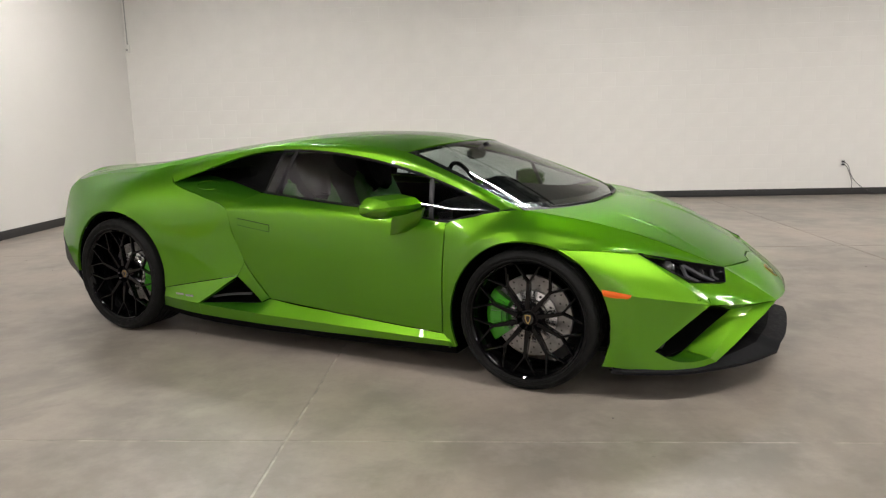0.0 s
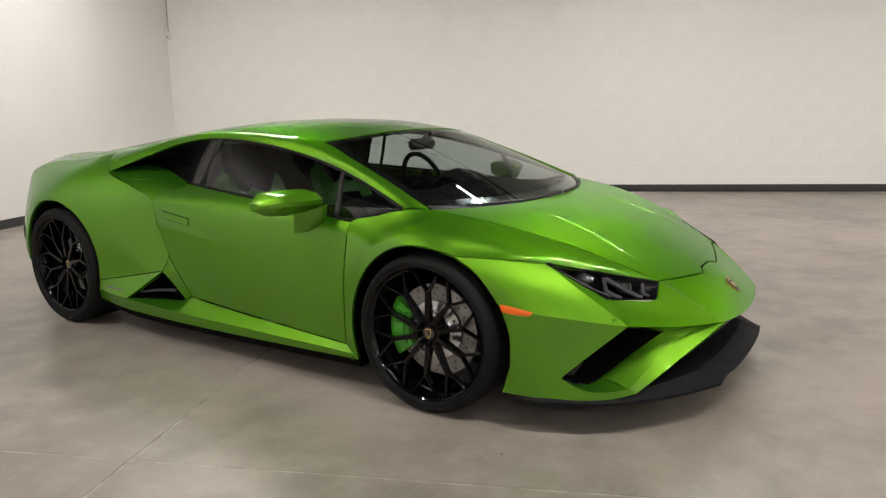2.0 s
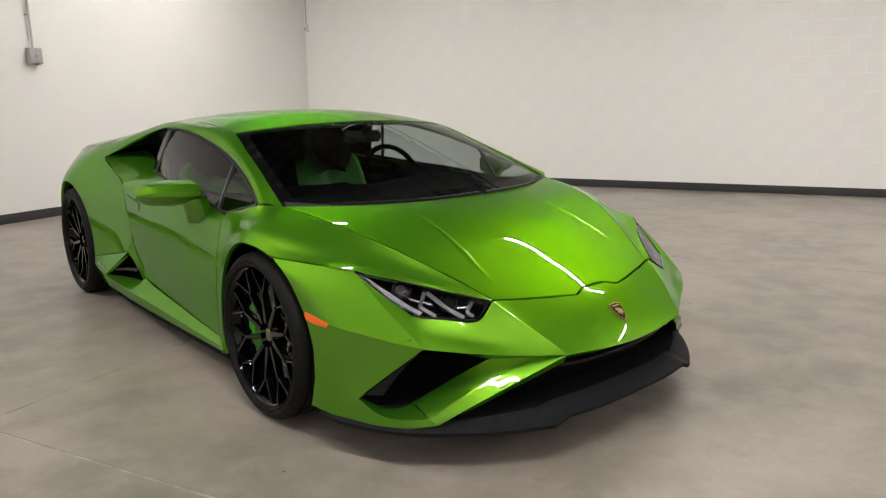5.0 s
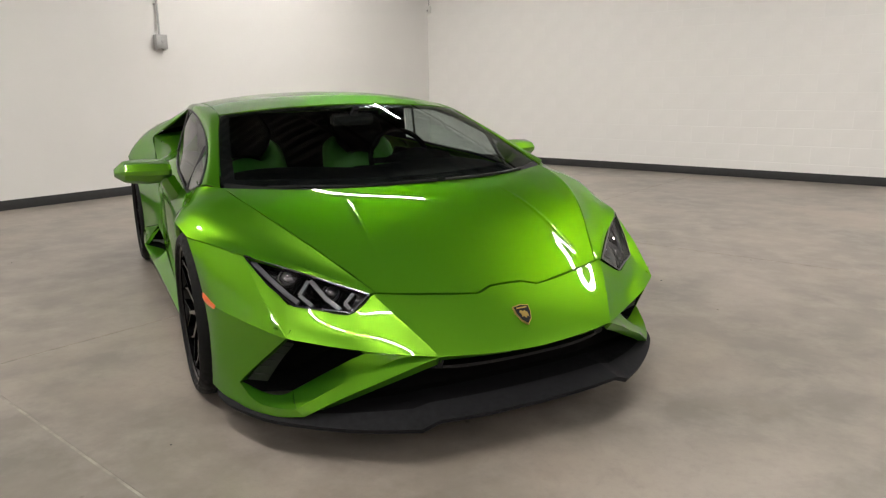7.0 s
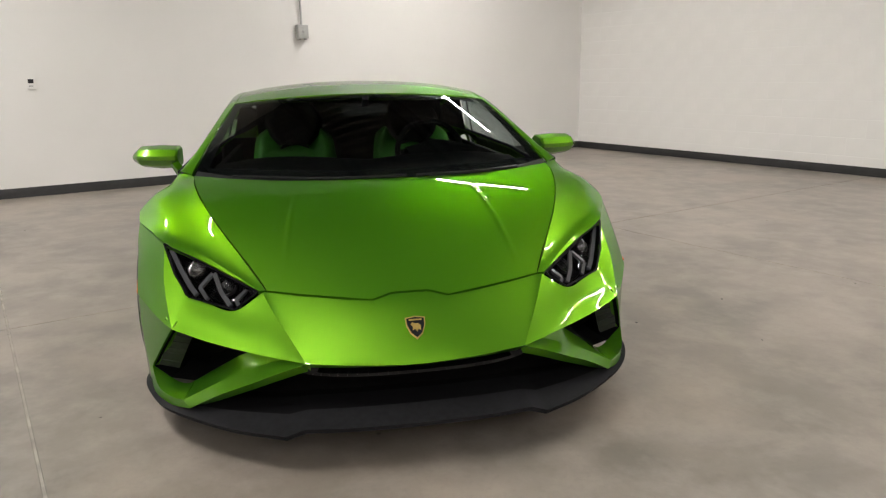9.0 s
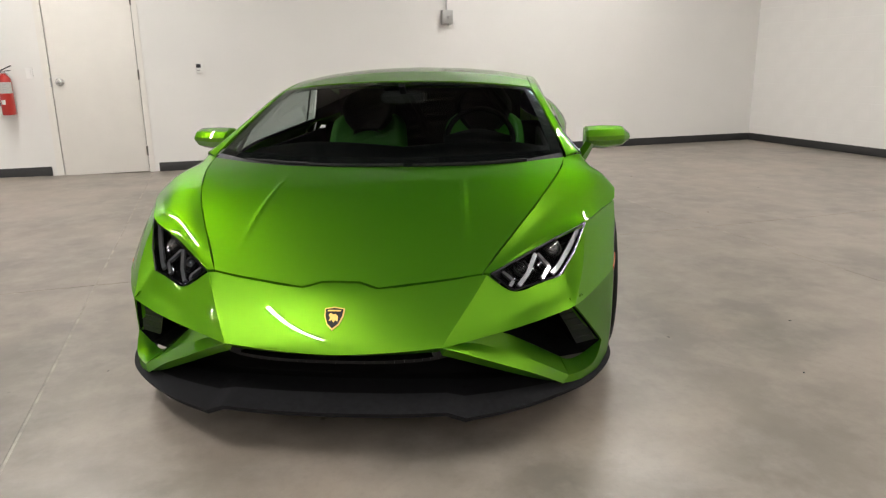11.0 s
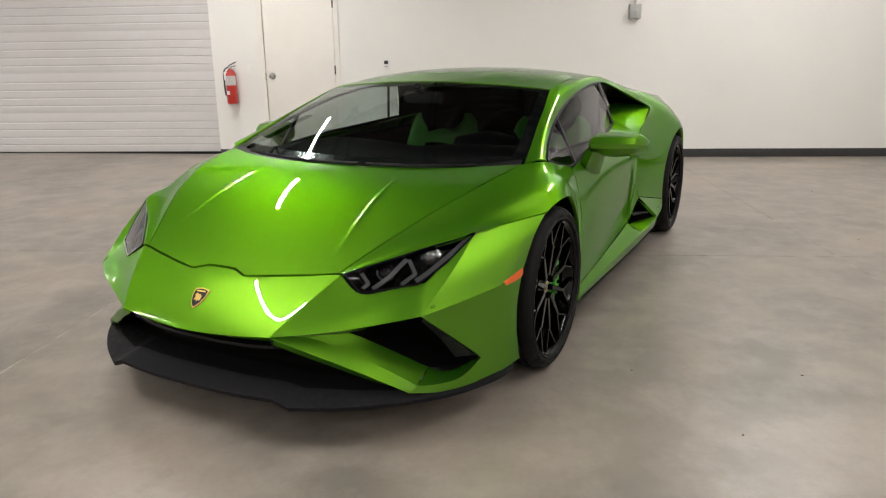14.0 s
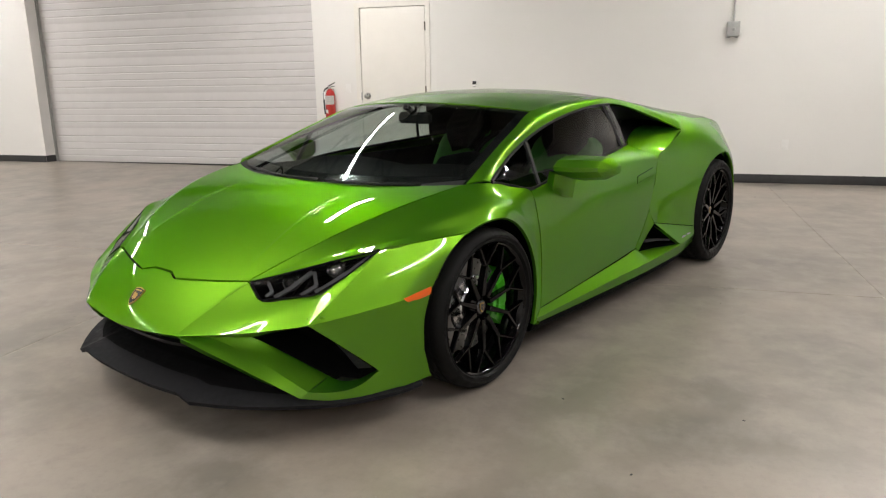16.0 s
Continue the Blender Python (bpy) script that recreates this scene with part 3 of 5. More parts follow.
def smooth_at(x, xs, ys):
    """A smooth curve through the points (xs, ys), read at x."""
    n = len(xs)
    x = min(max(x, xs[0]), xs[-1])
    i = min(max(int(np.searchsorted(xs, x)) - 1, 0), n - 2)
    m = []
    for k in (i, i + 1):
        if k == 0:
            m.append((ys[1] - ys[0]) / (xs[1] - xs[0]))
        elif k == n - 1:
            m.append((ys[-1] - ys[-2]) / (xs[-1] - xs[-2]))
        else:
            a, b = xs[k] - xs[k - 1], xs[k + 1] - xs[k]
            m.append(((ys[k] - ys[k - 1]) / a * b + (ys[k + 1] - ys[k]) / b * a) / (a + b))
    h = xs[i + 1] - xs[i]
    f = (x - xs[i]) / h
    return (2 * f ** 3 - 3 * f * f + 1) * ys[i] + (f ** 3 - 2 * f * f + f) * h * m[0] + (3 * f * f - 2 * f ** 3) * ys[i + 1] + (f ** 3 - f * f) * h * m[1]


def front_arch(deg):
    c, s = math.cos(radians(deg)), math.sin(radians(deg))
    r = 0.367 + 0.014 * (1 - s)
    return (FX + r * c, 0.967 - 0.044 * abs(c), 0.328 + r * s)


def rear_arch(deg):
    c, s = math.cos(radians(deg)), math.sin(radians(deg))
    r = 0.376 + 0.021 * max(0.0, s)
    return (RX + r * c, 0.968 - 0.036 * abs(c), 0.345 + r * s)


def relax(row, times=3):
    """Evens out a row of points, its ends held."""
    for _ in range(times):
        row = [row[0]] + [tuple((row[i - 1][k] + 2 * row[i][k] + row[i + 1][k]) / 4 for k in range(3)) for i in range(1, len(row) - 1)] + [row[-1]]
    return row


def fair(g, times=60):
    """Takes short waves out of a grid of points, its four edges held."""
    a = np.array([[tuple(p) for p in row] for row in g], float)
    for k in range(2 * times):
        w = 0.5 if k % 2 == 0 else -0.506
        a[1:-1, 1:-1] += w * ((a[:-2, 1:-1] + a[2:, 1:-1] + a[1:-1, :-2] + a[1:-1, 2:]) / 4 - a[1:-1, 1:-1])
    return [[tuple(p) for p in row] for row in a]


def mix(a, b, f, dx=0.0, dy=0.0, dz=0.0):
    return (a[0] + (b[0] - a[0]) * f + dx, a[1] + (b[1] - a[1]) * f + dy, a[2] + (b[2] - a[2]) * f + dz)


# bonnet: a height field between the screen, the seams and the notched front edge
HOOD_X = (1.20, 1.40, 1.60, 1.80, 2.00, 2.20)
HOOD_Z = (0.827, 0.7973, 0.758, 0.697, 0.608, 0.507)
SEAM_X = (1.25, 1.40, 1.52, 1.68, 1.80, 1.90, 1.99, 2.088, 2.20)
SEAM_Y = (0.762, 0.737, 0.706, 0.652, 0.598, 0.546, 0.496, 0.447, 0.392)


def hood_z(x, y):
    base = smooth_at(x, HOOD_X, HOOD_Z)
    drop = smooth_at(x, (1.20, 1.45, 1.70, 1.95, 2.20), (0.012, 0.013, 0.019, 0.026, 0.027))
    z = base - drop * (abs(y) / smooth_at(x, SEAM_X, SEAM_Y)) ** 2
    rib = smooth_at(x, (1.45, 1.70, 1.95, 2.06), (0.338, 0.364, 0.387, 0.394))
    tall = 0.0050 * smooth_at(x, (1.53, 1.70, 1.88, 2.06), (0.0, 1.0, 0.9, 0.0))
    near = max(0.0, 1 - abs(abs(y) - rib) / 0.014)
    return z + tall * near * near


def hood_grid(n=120, m=44):
    g = []
    for i in range(n + 1):
        f = i / n
        rear = smooth_at(f, (0, 0.25, 0.5, 0.75, 1.0), (1.435, 1.428, 1.404, 1.345, 1.25))
        front = hood_front(f * 0.447)
        row = []
        for j in range(m + 1):
            s = j / m
            x = rear + (front - rear) * s
            y = f * smooth_at(1.25 + (2.088 - 1.25) * s, SEAM_X, SEAM_Y)
            row.append((x, y, hood_z(x, y)))
        g.append(row)
    return g


def hood_front(y):
    return interp(y, (0, 0.060, 0.066, 0.118, 0.124, 0.25, 0.36, 0.447, 0.47), (2.160, 2.160, 2.162, 2.181, 2.182, 2.150, 2.118, 2.088, 2.081))


def seam(x, off=0.0013):
    y = smooth_at(x, SEAM_X, SEAM_Y)
    return (x, y + off, hood_z(x, y) - 0.0004)


shell("bonnet", [hood_grid()], M_PAINT, car, both=True, depth=0.018, gap=0.0034)
# added black sheet below the bonnet, standing in for the shade in its gaps
under = [[(p[0] + (0.010 if j > 40 else 0.0), p[1] * 1.018, p[2] - 0.016 - 0.010 * (j > 40)) for j, p in enumerate(row)] for row in hood_grid(60, 44)]
shell("bonnet_gap_shade", [under], M_VOID, car, both=True, depth=0, gap=0, label="black sheet standing in for the shade in the bonnet gaps")

# nose between the folds: it leaves the bonnet's surface smoothly and rolls down to the mouth
def nose_column(f, n=24):
    y0 = 0.462 * f
    edge = 2.196 - 0.07 * y0 - 0.39 * y0 * y0
    p0 = Vector((edge, y0, hood_z(edge, min(y0, 0.44)) - 0.0004))
    p0 += (Vector((2.096, 0.462, 0.538)) - p0) * f ** 10
    p3 = Vector((2.354 - 0.033 * f * f, 0.334 * f, 0.356 + 0.018 * f ** 1.5))
    p1 = p0 + Vector((0.060, -0.024 * f, -0.0372))
    p2 = p3 + Vector((-0.022 - 0.023 * f * f, 0.030 * f, 0.045))
    line = []
    start = hood_front(y0) + 0.0030
    if f < 0.9 and start < edge - 0.001:
        line = [Vector((start + (edge - start) * k / 20, y0, hood_z(start + (edge - start) * k / 20, y0) - 0.0004)) for k in range(20)]
    for k in range(81):
        t = k / 80
        line.append(p0 * (1 - t) ** 3 + p1 * 3 * t * (1 - t) ** 2 + p2 * 3 * t * t * (1 - t) + p3 * t ** 3)
    run_length = np.concatenate(([0.0], np.cumsum([(q - p).length for p, q in zip(line[:-1], line[1:])])))
    at = np.linspace(0, run_length[-1], n + 1)
    return [tuple(float(np.interp(d, run_length, [p[c] for p in line])) for c in range(3)) for d in at]


NOSE_Y = [0.0, 0.020, 0.040, 0.060, 0.066, 0.079, 0.092, 0.105, 0.118, 0.124, 0.15, 0.18, 0.21, 0.24, 0.27, 0.30, 0.33, 0.36, 0.39, 0.42, 0.44, 0.462]
columns = [nose_column(y / 0.462) for y in NOSE_Y]
NOSE = [[col[i] for col in columns] for i in range(25)]

# the bumper's corners: side, front, flank, lip, blade, vent edge; one skin with the nose
upper = loft([
    [(1.465, 0.944, 0.664), (1.543, 0.909, 0.6595), (1.620, 0.873, 0.654), (1.700, 0.837, 0.647), (1.778, 0.801, 0.640)],
    [front_arch(48), (1.640, 0.917, 0.583), (1.735, 0.883, 0.564), (1.835, 0.8365, 0.550), (1.930, 0.784, 0.537)],
    [front_arch(25), (1.774, 0.908, 0.476), (1.905, 0.848, 0.457), (1.995, 0.800, 0.443), (2.078, 0.748, 0.430)]], 6, 12)
# the three-cornered facet under the headlamp, behind a straight fold from its tip to the vent
facet = loft([
    [(1.778, 0.801, 0.640), (1.880, 0.760, 0.578), (1.979, 0.713, 0.511)],
    [(1.930, 0.784, 0.537), (1.980, 0.758, 0.5045), (2.0285, 0.7305, 0.4705)],
    [(2.078, 0.748, 0.430)] * 3], 6, 12)
for i in range(25):
    facet[i][0] = upper[i][-1]
front = loft([
    [(1.979, 0.713, 0.511), (2.050, 0.630, 0.497), (2.110, 0.546, 0.489), (2.096, 0.462, 0.538)],
    [(2.0285, 0.7305, 0.4705), (2.104, 0.630, 0.447), (2.160, 0.530, 0.436), (2.1795, 0.4200, 0.485)],
    [(2.055, 0.740, 0.450), (2.137, 0.628, 0.426), (2.198, 0.512, 0.410), (2.2305, 0.3840, 0.4450)],
    [(2.078, 0.748, 0.430), (2.163, 0.625, 0.409), (2.228, 0.500, 0.389), (2.321, 0.334, 0.374)]], 6, 8)
flank = loft([
    [front_arch(25), (1.774, 0.908, 0.476), (1.915, 0.843, 0.456), (2.078, 0.748, 0.430)],
    [front_arch(8), (1.750, 0.914, 0.375), (1.855, 0.868, 0.350), (1.973, 0.807, 0.332)],
    [front_arch(-9), (1.735, 0.916, 0.260), (1.800, 0.893, 0.240), (1.869, 0.865, 0.233)],
    [(1.657, 0.924, 0.156), (1.730, 0.911, 0.152), (1.790, 0.895, 0.149), (1.850, 0.877, 0.148)]], 8, 5, crease=(2,))
for i in range(25):
    front[i][0], front[i][-1] = facet[i][-1], NOSE[i][-1]
flank[0] = upper[-1]
front = fair(front, 40)
upper = fair(upper, 40)
lip = loft([
    [(1.869, 0.865, 0.233), (1.920, 0.848, 0.203), (1.968, 0.825, 0.186), (2.030, 0.778, 0.182), (2.082, 0.735, 0.190)],
    [(1.850, 0.877, 0.148), (1.905, 0.857, 0.146), (1.960, 0.829, 0.147), (2.040, 0.772, 0.153), (2.105, 0.712, 0.168)]], 4, 5)
lip_in = loft([
    [(1.869, 0.865, 0.233), (1.920, 0.848, 0.203), (1.968, 0.825, 0.186), (2.030, 0.778, 0.182), (2.082, 0.735, 0.190)],
    [(1.855, 0.840, 0.229), (1.893, 0.800, 0.196), (1.925, 0.762, 0.186), (1.945, 0.735, 0.190), (1.965, 0.712, 0.205)]], 4, 3)
blade = loft([
    [(1.965, 0.712, 0.205), (2.055, 0.605, 0.290), (2.139, 0.514, 0.358), (2.210, 0.430, 0.374), (2.316, 0.337, 0.3725)],
    [(2.082, 0.735, 0.190), (2.141, 0.606, 0.268), (2.190, 0.494, 0.325), (2.238, 0.414, 0.361), (2.319, 0.3355, 0.3735)],
    [(2.105, 0.712, 0.168), (2.181, 0.608, 0.238), (2.231, 0.512, 0.286), (2.284, 0.420, 0.335), (2.321, 0.334, 0.374)]], 6, 5, crease=(1,))
over = loft([
    [(2.078, 0.748, 0.430), (2.163, 0.625, 0.409), (2.228, 0.500, 0.389), (2.321, 0.334, 0.374)],
    [(2.058, 0.735, 0.420), (2.110, 0.615, 0.391), (2.139, 0.514, 0.358), (2.316, 0.337, 0.3725)]], 6, 3)
shell("front_bumper", [NOSE, upper, facet, front, flank, lip, lip_in, blade, over], M_PAINT, car, both=True, smooth=14, depth=0.03, gap=0.0022, centre=(1.2, 0, 0.4))

for side in (1, -1):
    # front wing
    top = [(0.884, 0.917, 0.215), (0.885, 0.920, 0.300), (0.886, 0.919, 0.420), (0.888, 0.910, 0.560), (0.888, 0.888, 0.668), (0.888, 0.864, 0.742), (1.020, 0.846, 0.780),
           (1.160, 0.834, 0.811), seam(1.25), *[seam(x) for x in (1.36, 1.47, 1.58, 1.75, 1.90)], seam(2.085)]
    low = [front_arch(a) for a in (205, 190, 175, 158, 141, 126, 112, 98, 84, 75)] + [(1.465, 0.945, 0.668), (1.620, 0.875, 0.657), (1.778, 0.801, 0.644), (1.920, 0.640, 0.594), (2.093, 0.470, 0.541)]
    bulge = (0, 0, 0, 0.004, 0.007, 0.013, 0.022, 0.028, 0.028, 0.027, 0.022, 0.013, 0.004, 0.001, 0)
    r1 = [mix(a, b, 0.34, 0, 0.25 * g, 0.62 * g) for a, b, g in zip(top, low, bulge)]
    r2 = [mix(a, b, 0.66, 0, 0.55 * g, 0.80 * g) for a, b, g in zip(top, low, bulge)]
    # a flat band follows the wheel arch
    r3 = []
    for k, (a, b) in enumerate(zip(top, low)):
        away = Vector((b[0] - FX, -0.35 * max(0.0, b[2] - 0.45), b[2] - 0.328)).normalized() * 0.036
        span = Vector(a) - Vector(b)
        back = span.normalized() * min(0.036, 0.22 * span.length)
        w = min(1.0, max(0.0, (k - 5) / 6))
        r3.append(tuple(Vector(b) + away * (1 - w) + back * w + Vector((0, -0.004 * (1 - w), 0.0005 * w))))
    crown = loft([top, relax(r1), relax(r2), relax(r3, 1), low], 5, 5, crease=(3,))
    crown, band = fair(crown[:16], 40), crown[15:]
    shell("front_wing", [crown[:15] + band], M_PAINT, car, side, smooth=17, gap=0.0020)

    # door
    door_top = [(0.8855, 0.8595, 0.746), (0.672, 0.850, 0.775), (0.463, 0.840, 0.797), (0.219, 0.817, 0.812), (-0.047, 0.782, 0.831), (-0.319, 0.741, 0.851)]
    door_b = [(0.8855, 0.877, 0.710), (0.668, 0.8775, 0.735), (0.450, 0.8745, 0.755), (0.195, 0.862, 0.774), (-0.080, 0.8445, 0.790), (-0.494, 0.853, 0.766)]
    door_c = [(0.8855, 0.888, 0.668), (0.660, 0.892, 0.676), (0.430, 0.890, 0.694), (0.160, 0.8822, 0.712), (-0.130, 0.869, 0.730), (-0.487, 0.8545, 0.742)]
    door_d = [(0.8855, 0.910, 0.560), (0.660, 0.9075, 0.575), (0.430, 0.902, 0.588), (0.170, 0.8935, 0.600), (-0.110, 0.882, 0.610), (-0.452, 0.861, 0.635)]
    door_e = [(0.8840, 0.9195, 0.400), (0.660, 0.9160, 0.412), (0.440, 0.9095, 0.425), (0.190, 0.8988, 0.438), (-0.070, 0.8848, 0.450), (-0.370, 0.866, 0.470)]
    door_f = [(0.8815, 0.917, 0.2185), (0.660, 0.910, 0.229), (0.460, 0.901, 0.240), (0.240, 0.891, 0.252), (0.030, 0.882, 0.265), (-0.196, 0.873, 0.281)]
    DOOR = fair(loft([door_top, door_b, door_c, door_d, door_e, door_f], 7, 7), 50)
    shell("door", [DOOR], M_PAINT, car, side, smooth=35, gap=0.0022)
    # an added sheet, black like the shade that fills the door's gaps
    door_sheet = [[(0.25 + (p[0] - 0.25) * 1.02, p[1] - 0.017, 0.52 + (p[2] - 0.52) * 1.02) for p in row] for row in DOOR[14:]]
    shell("door_gap_shade", [door_sheet], M_VOID, car, side, depth=0, gap=0, label="black sheet standing in for the shade in the door gaps")

    # rear quarter, the shoulder into the intake, the ledge beside the glass
    outer = [(-0.414, 0.886, 0.398), (-0.3775, 0.8675, 0.478), (-0.456, 0.862, 0.638), (-0.4968, 0.854, 0.766), (-0.700, 0.838, 0.834), (-0.917, 0.817, 0.906),
             (-0.966, 0.766, 0.955), (-1.010, 0.708, 0.999), (-1.120, 0.738, 0.982), (-1.250, 0.757, 0.963), (-1.570, 0.738, 0.946), (-1.850, 0.716, 0.905), (-1.985, 0.705, 0.845), (-2.040, 0.735, 0.640), (-2.036, 0.765, 0.540)]
    inner = [rear_arch(a) for a in (-7, 10, 28, 44, 60, 76, 83, 90, 97, 104, 118, 135, 150, 168, 180)]
    swell = (0, 0.000, 0.001, 0.003, 0.008, 0.015, 0.024, 0.028, 0.030, 0.031, 0.034, 0.036, 0.034, 0.024, 0.010)
    q1 = [mix(a, b, 0.35, 0, 1.1 * g, 0.5 * g) for a, b, g in zip(outer, inner, swell)]
    q2 = [mix(a, b, 0.75, 0, 1.0 * g, 0.3 * g) for a, b, g in zip(outer, inner, swell)]
    ledge = loft([
        [(-0.4968, 0.854, 0.766), (-0.600, 0.847, 0.800), (-0.750, 0.832, 0.850), (-0.917, 0.817, 0.906)],
        [(-0.410, 0.800, 0.812), (-0.540, 0.765, 0.843), (-0.710, 0.728, 0.884), (-0.892, 0.700, 0.927)],
        [(-0.325, 0.741, 0.850), (-0.480, 0.668, 0.872), (-0.660, 0.612, 0.903), (-0.850, 0.593, 0.934)]], 5, 4)
    shell("rear_quarter", [fair(loft([outer, relax(q1), relax(q2), inner], 6, 6), 40), fair(ledge, 30)], M_PAINT, car, side, smooth=26, gap=0.0010)

    # screen pillar, roof rail and the strip behind the glass
    lower = [(1.155, 0.836, 0.814), (0.990, 0.785, 0.868), (0.840, 0.750, 0.921), (0.670, 0.724, 0.972), (0.450, 0.706, 1.024), (0.200, 0.694, 1.064), (-0.020, 0.685, 1.083),
             (-0.250, 0.676, 1.085), (-0.500, 0.680, 1.050), (-0.720, 0.738, 0.982), (-0.917, 0.817, 0.908)]
    upper_edge = [(1.238, 0.772, 0.812), (1.100, 0.747, 0.872), (0.946, 0.716, 0.934), (0.770, 0.683, 1.000), (0.560, 0.640, 1.073), (0.300, 0.630, 1.106), (0.000, 0.622, 1.120),
                  (-0.250, 0.612, 1.118), (-0.500, 0.600, 1.098), (-0.760, 0.645, 1.052), (-1.010, 0.706, 1.000)]
    mid = [mix(a, b, 0.5, 0, 0.012, 0.010) for a, b in zip(lower, upper_edge)]
    shell("roof_rail", [loft([lower, mid, upper_edge], 5, 5)], M_PAINT, car, side, smooth=35, depth=0.007)

    # sill with the lower intake
    sill = loft([
        [(0.884, 0.916, 0.2150), (0.400, 0.8975, 0.2400), (-0.050, 0.8815, 0.2665), (-0.203, 0.8735, 0.278), (-0.273, 0.861, 0.250), (-0.450, 0.870, 0.236), (-0.649, 0.955, 0.237)],
        [(0.935, 0.933, 0.186), (0.400, 0.938, 0.196), (-0.050, 0.945, 0.206), (-0.190, 0.949, 0.210), (-0.273, 0.951, 0.213), (-0.450, 0.956, 0.222), (-0.649, 0.961, 0.232)],
        [(0.955, 0.926, 0.160), (0.400, 0.930, 0.152), (-0.050, 0.935, 0.150), (-0.190, 0.937, 0.151), (-0.273, 0.938, 0.152), (-0.450, 0.940, 0.156), (-0.649, 0.945, 0.165)]], 7, 4, crease=(1,))
    sill_back = loft([
        [(-0.414, 0.888, 0.3955), (-0.560, 0.900, 0.3680), (-0.740, 0.9155, 0.3340), (-0.932, 0.934, 0.2990)],
        [(-0.649, 0.961, 0.234), (-0.740, 0.957, 0.238), (-0.840, 0.950, 0.243), (-0.945, 0.936, 0.248)],
        [(-0.649, 0.945, 0.165), (-0.740, 0.937, 0.167), (-0.850, 0.924, 0.172), (-0.975, 0.910, 0.182)]], 5, 5, crease=(1,))
    sill_front = loft([
        [(-0.273, 0.861, 0.252), (-0.203, 0.8735, 0.2835)],
        [(-0.345, 0.872, 0.325), (-0.293, 0.8705, 0.372)],
        [(-0.413, 0.887, 0.392), (-0.3735, 0.8675, 0.472)]], 4, 6)
    shell("side_sill", [sill, sill_back, sill_front], M_PAINT, car, side, smooth=22, depth=0.02)
    shell("sill_skirt", [loft([
        [(0.955, 0.926, 0.158), (0.400, 0.930, 0.150), (-0.300, 0.938, 0.150), (-0.649, 0.945, 0.163), (-0.975, 0.910, 0.180)],
        [(0.950, 0.900, 0.118), (0.400, 0.905, 0.112), (-0.300, 0.912, 0.112), (-0.649, 0.915, 0.122), (-0.960, 0.885, 0.140)],
        [(0.950, 0.600, 0.115), (0.400, 0.600, 0.110), (-0.300, 0.600, 0.110), (-0.649, 0.600, 0.120), (-0.960, 0.600, 0.130)]], 4, 3, crease=(1,))],
        M_VOID, car, side, depth=0.004, gap=0, label="black skirt under the sill")
    shell("side_intake", [loft([
        [(-0.273, 0.862, 0.252), (-0.340, 0.871, 0.330), (-0.414, 0.888, 0.391), (-0.540, 0.925, 0.310), (-0.649, 0.957, 0.236), (-0.450, 0.872, 0.238), (-0.273, 0.862, 0.252)],
        [(-0.300, 0.830, 0.256), (-0.350, 0.835, 0.325), (-0.420, 0.848, 0.376), (-0.530, 0.870, 0.310), (-0.620, 0.880, 0.245), (-0.450, 0.840, 0.244), (-0.300, 0.830, 0.256)],
        [(-0.400, 0.760, 0.290), (-0.420, 0.760, 0.310), (-0.450, 0.760, 0.320), (-0.500, 0.760, 0.300), (-0.540, 0.760, 0.280), (-0.470, 0.760, 0.270), (-0.400, 0.760, 0.290)],
        [(-0.460, 0.758, 0.295)] * 7], 4, 3, straight=True)], M_VOID, car, side, depth=0, gap=0, label="black mesh air intake")

    shell("intake_vane", [loft([[(-0.330, 0.876, 0.292), (-0.450, 0.890, 0.283), (-0.590, 0.916, 0.262)], [(-0.350, 0.845, 0.286), (-0.450, 0.850, 0.278), (-0.560, 0.862, 0.264)]], 3, 3)],
          M_INSERT, car, side, depth=0.012, gap=0, label="dark grey vane in the intake")
    # upper intake behind the side glass
    shell("upper_intake", [loft([
        [(-0.300, 0.735, 0.848), (-0.480, 0.664, 0.868), (-0.660, 0.608, 0.899), (-0.848, 0.589, 0.930), (-0.890, 0.700, 0.922), (-0.915, 0.810, 0.900)],
        [(-0.245, 0.700, 0.968), (-0.480, 0.590, 0.965), (-0.680, 0.540, 0.970), (-0.940, 0.560, 0.968), (-0.960, 0.690, 0.946), (-0.935, 0.805, 0.910)],
        [(-0.185, 0.670, 1.078), (-0.470, 0.668, 1.048), (-0.720, 0.722, 0.976), (-0.810, 0.760, 0.946), (-0.870, 0.785, 0.924), (-0.912, 0.808, 0.906)]], 5, 4)],
        M_VOID, car, side, depth=0, gap=0, label="matt black intake duct")

# roof panel and rear deck
shell("roof", [loft([
    [(0.672, 0, 1.116), (0.400, 0, 1.158), (0.100, 0, 1.175), (-0.200, 0, 1.170), (-0.470, 0, 1.147)],
    [(0.655, 0.250, 1.110), (0.400, 0.255, 1.151), (0.100, 0.255, 1.167), (-0.200, 0.250, 1.163), (-0.470, 0.240, 1.141)],
    [(0.605, 0.500, 1.092), (0.380, 0.505, 1.124), (0.080, 0.505, 1.142), (-0.210, 0.490, 1.140), (-0.470, 0.475, 1.121)],
    [(0.556, 0.637, 1.074), (0.300, 0.627, 1.107), (0.000, 0.619, 1.121), (-0.250, 0.609, 1.119), (-0.470, 0.599, 1.102)]], 6, 6)], M_PAINT, car, both=True, centre=(0, 0, -3))
